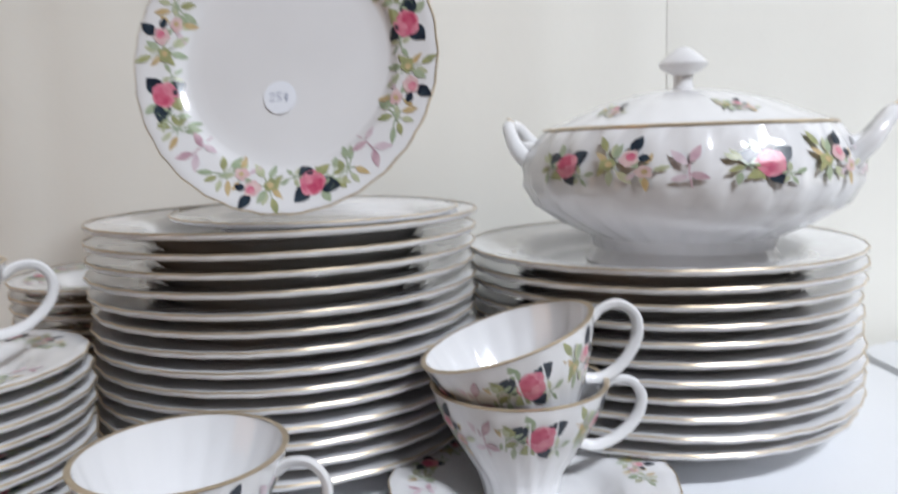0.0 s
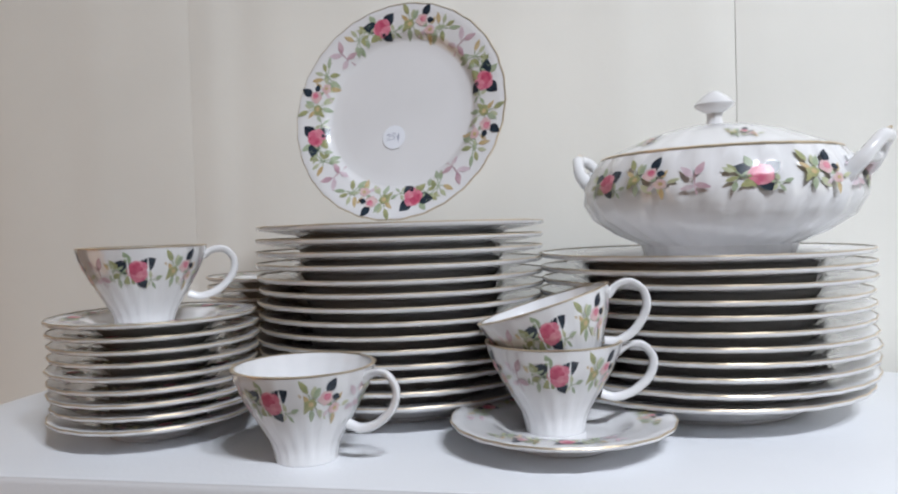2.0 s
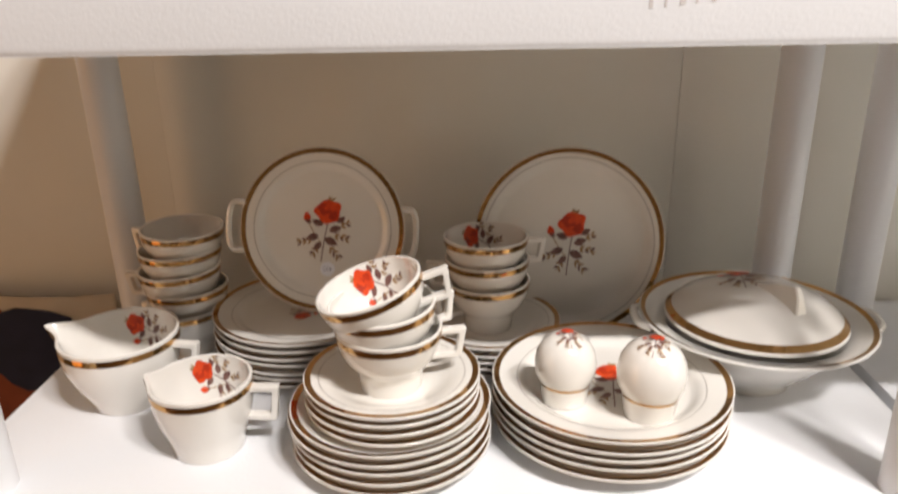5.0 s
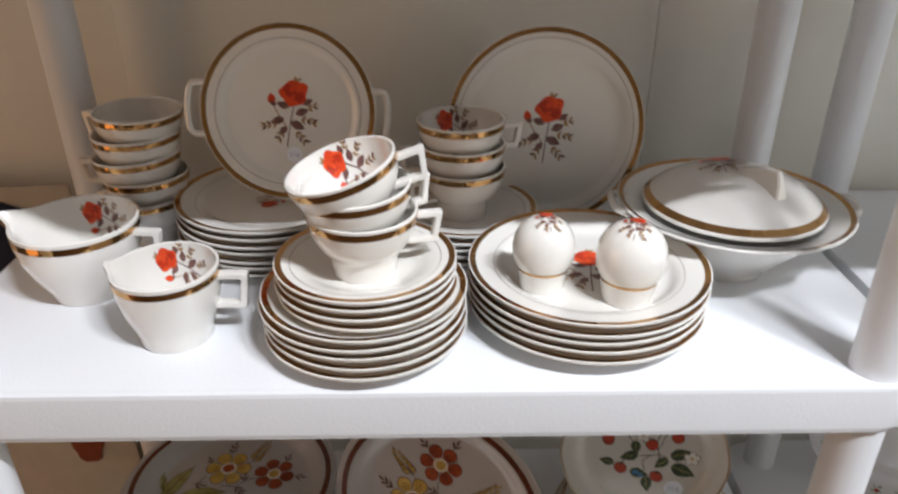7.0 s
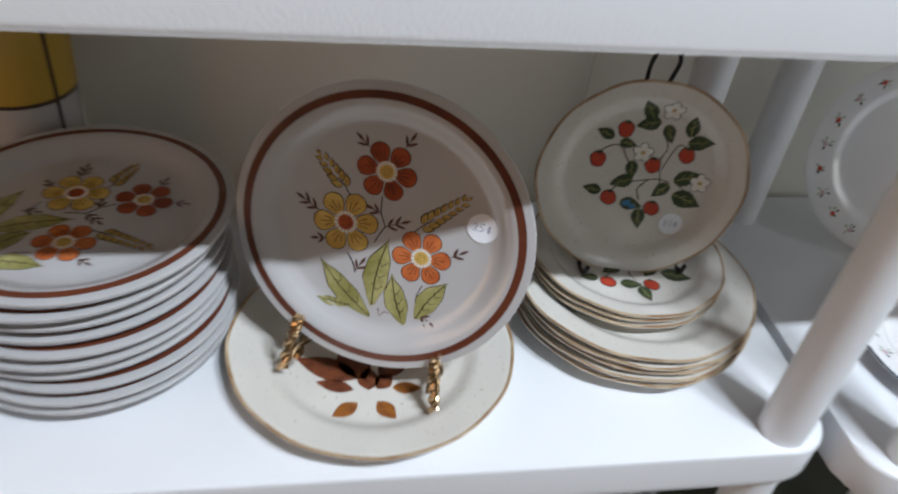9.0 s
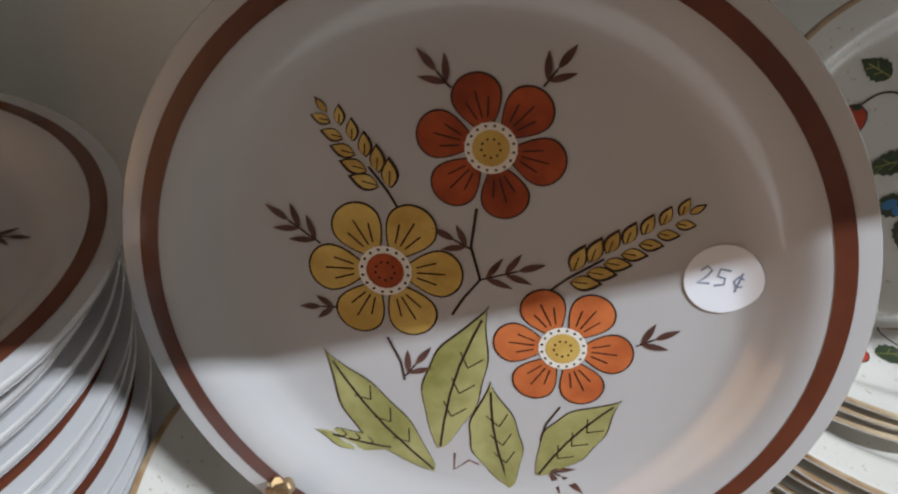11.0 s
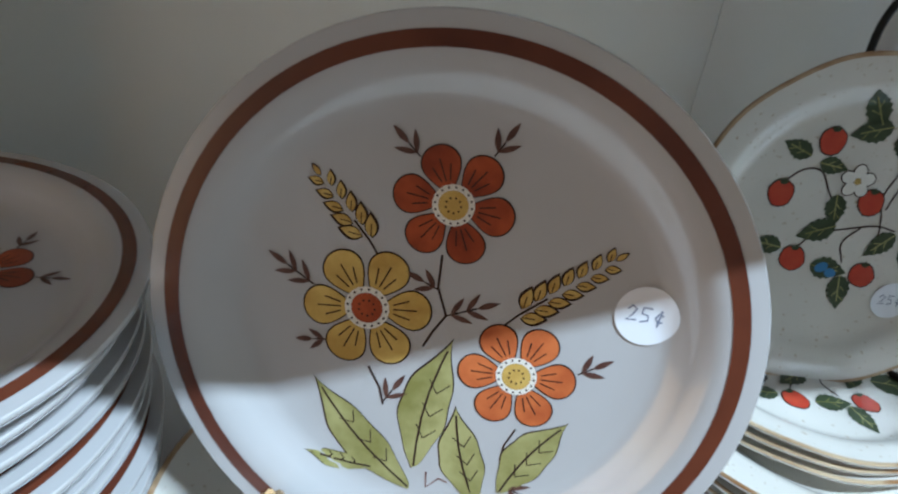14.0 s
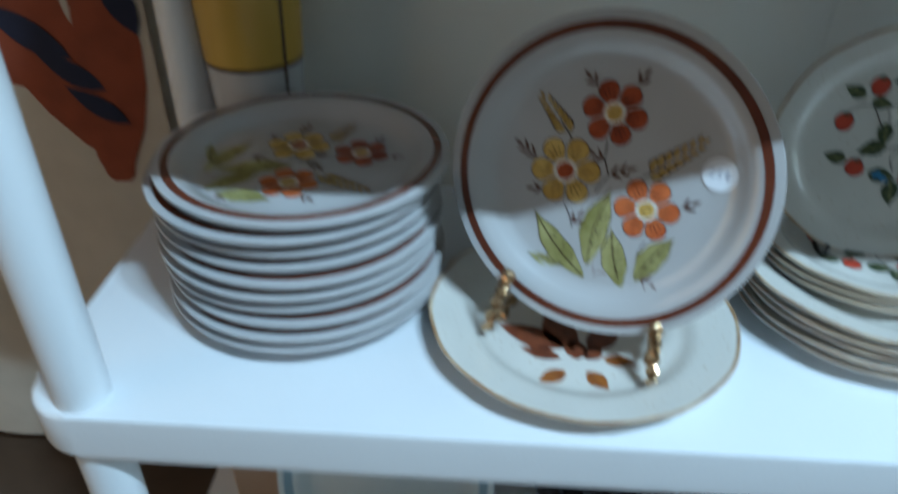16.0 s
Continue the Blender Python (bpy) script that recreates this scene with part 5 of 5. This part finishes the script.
# ---- neighbouring unit's china ----
sprig_plate = Form(0.1210, 0.0180, 0.080, 0.014, 0.008, 0.0038, 0.6)
p = plate("serving_plate", sprig_plate, PORCELAIN, "white porcelain plate with sprigged border leaning upright")
for k in range(22):
    a = k * 360 / 22
    paint("sprig_print", p, twiglets(5, (0, 0), 0.0062, 40 + k, (SAGE, NAVY, DARK_GREEN, SAGE)) + [(oval(0.001, 0.001, 0.0026, 0.0030, 20, wob=0.1), MAUVE if k % 2 else STRAW_RED, 1)], sprig_plate.surface, "", 1.0, (0.104 * math.cos(radians(a)), 0.104 * math.sin(radians(a))), a)
standing(p, (0.745, 0.590, 0.612), 14, -24, sprig_plate)
p = plate("serving_plate", sprig_plate, PORCELAIN, "white porcelain plate with sprigged border lying on the shelf")
for k in range(22):
    a = k * 360 / 22
    paint("sprig_print", p, twiglets(5, (0, 0), 0.0062, 40 + k, (SAGE, NAVY, DARK_GREEN, SAGE)) + [(oval(0.001, 0.001, 0.0026, 0.0030, 20, wob=0.1), MAUVE if k % 2 else STRAW_RED, 1)], sprig_plate.surface, "", 1.0, (0.104 * math.cos(radians(a)), 0.104 * math.sin(radians(a))), a)
rim_line(sprig_plate, NAVY, p, "dark_rim", "dark blue line on the rim", 0.0022)
p.matrix_world = pose(0.736, 0.400, C + 0.0005)
# added dark sheet: shade on the neighbouring unit's lowest board, with pale twig-like strokes
SHADE_GREEN = material("board_shade_green", (0.055, 0.065, 0.045), 0.45, vary=0.2, scale=20, bump=0.1)
PALE_STROKE = material("pale_stroke_tone", (0.42, 0.44, 0.38), 0.5)
mat = tagged(finish("placemat", rounded_slab(0.556, 1.02, 0.285, 0.660, D, D + 0.003, 0.02, 0.0008), SHADE_GREEN), "dark green sheet standing in for shade on the board, with pale twig-like strokes", "placemat")
for x, y, a in ((0.640, 0.360, 40), (0.700, 0.470, 75), (0.800, 0.380, 20)):
    ca, sa = math.cos(radians(a)), math.sin(radians(a))
    lines = [(stroke([(x, y), (x + ca * 0.05, y + sa * 0.05), (x + ca * 0.10, y + sa * 0.10 + 0.008)], 0.0022), PALE_STROKE, 0)]
    for u in (0.03, 0.055, 0.08):
        for sg in (-1, 1):
            b = radians(a + 42 * sg)
            lines.append((stroke([(x + ca * u, y + sa * u), (x + ca * u + math.cos(b) * 0.032, y + sa * u + math.sin(b) * 0.032)], 0.0018), PALE_STROKE, 0))
    paint("pale_twig_strokes", mat, lines, lambda px, py, off: (px, py, D + 0.003 + off))
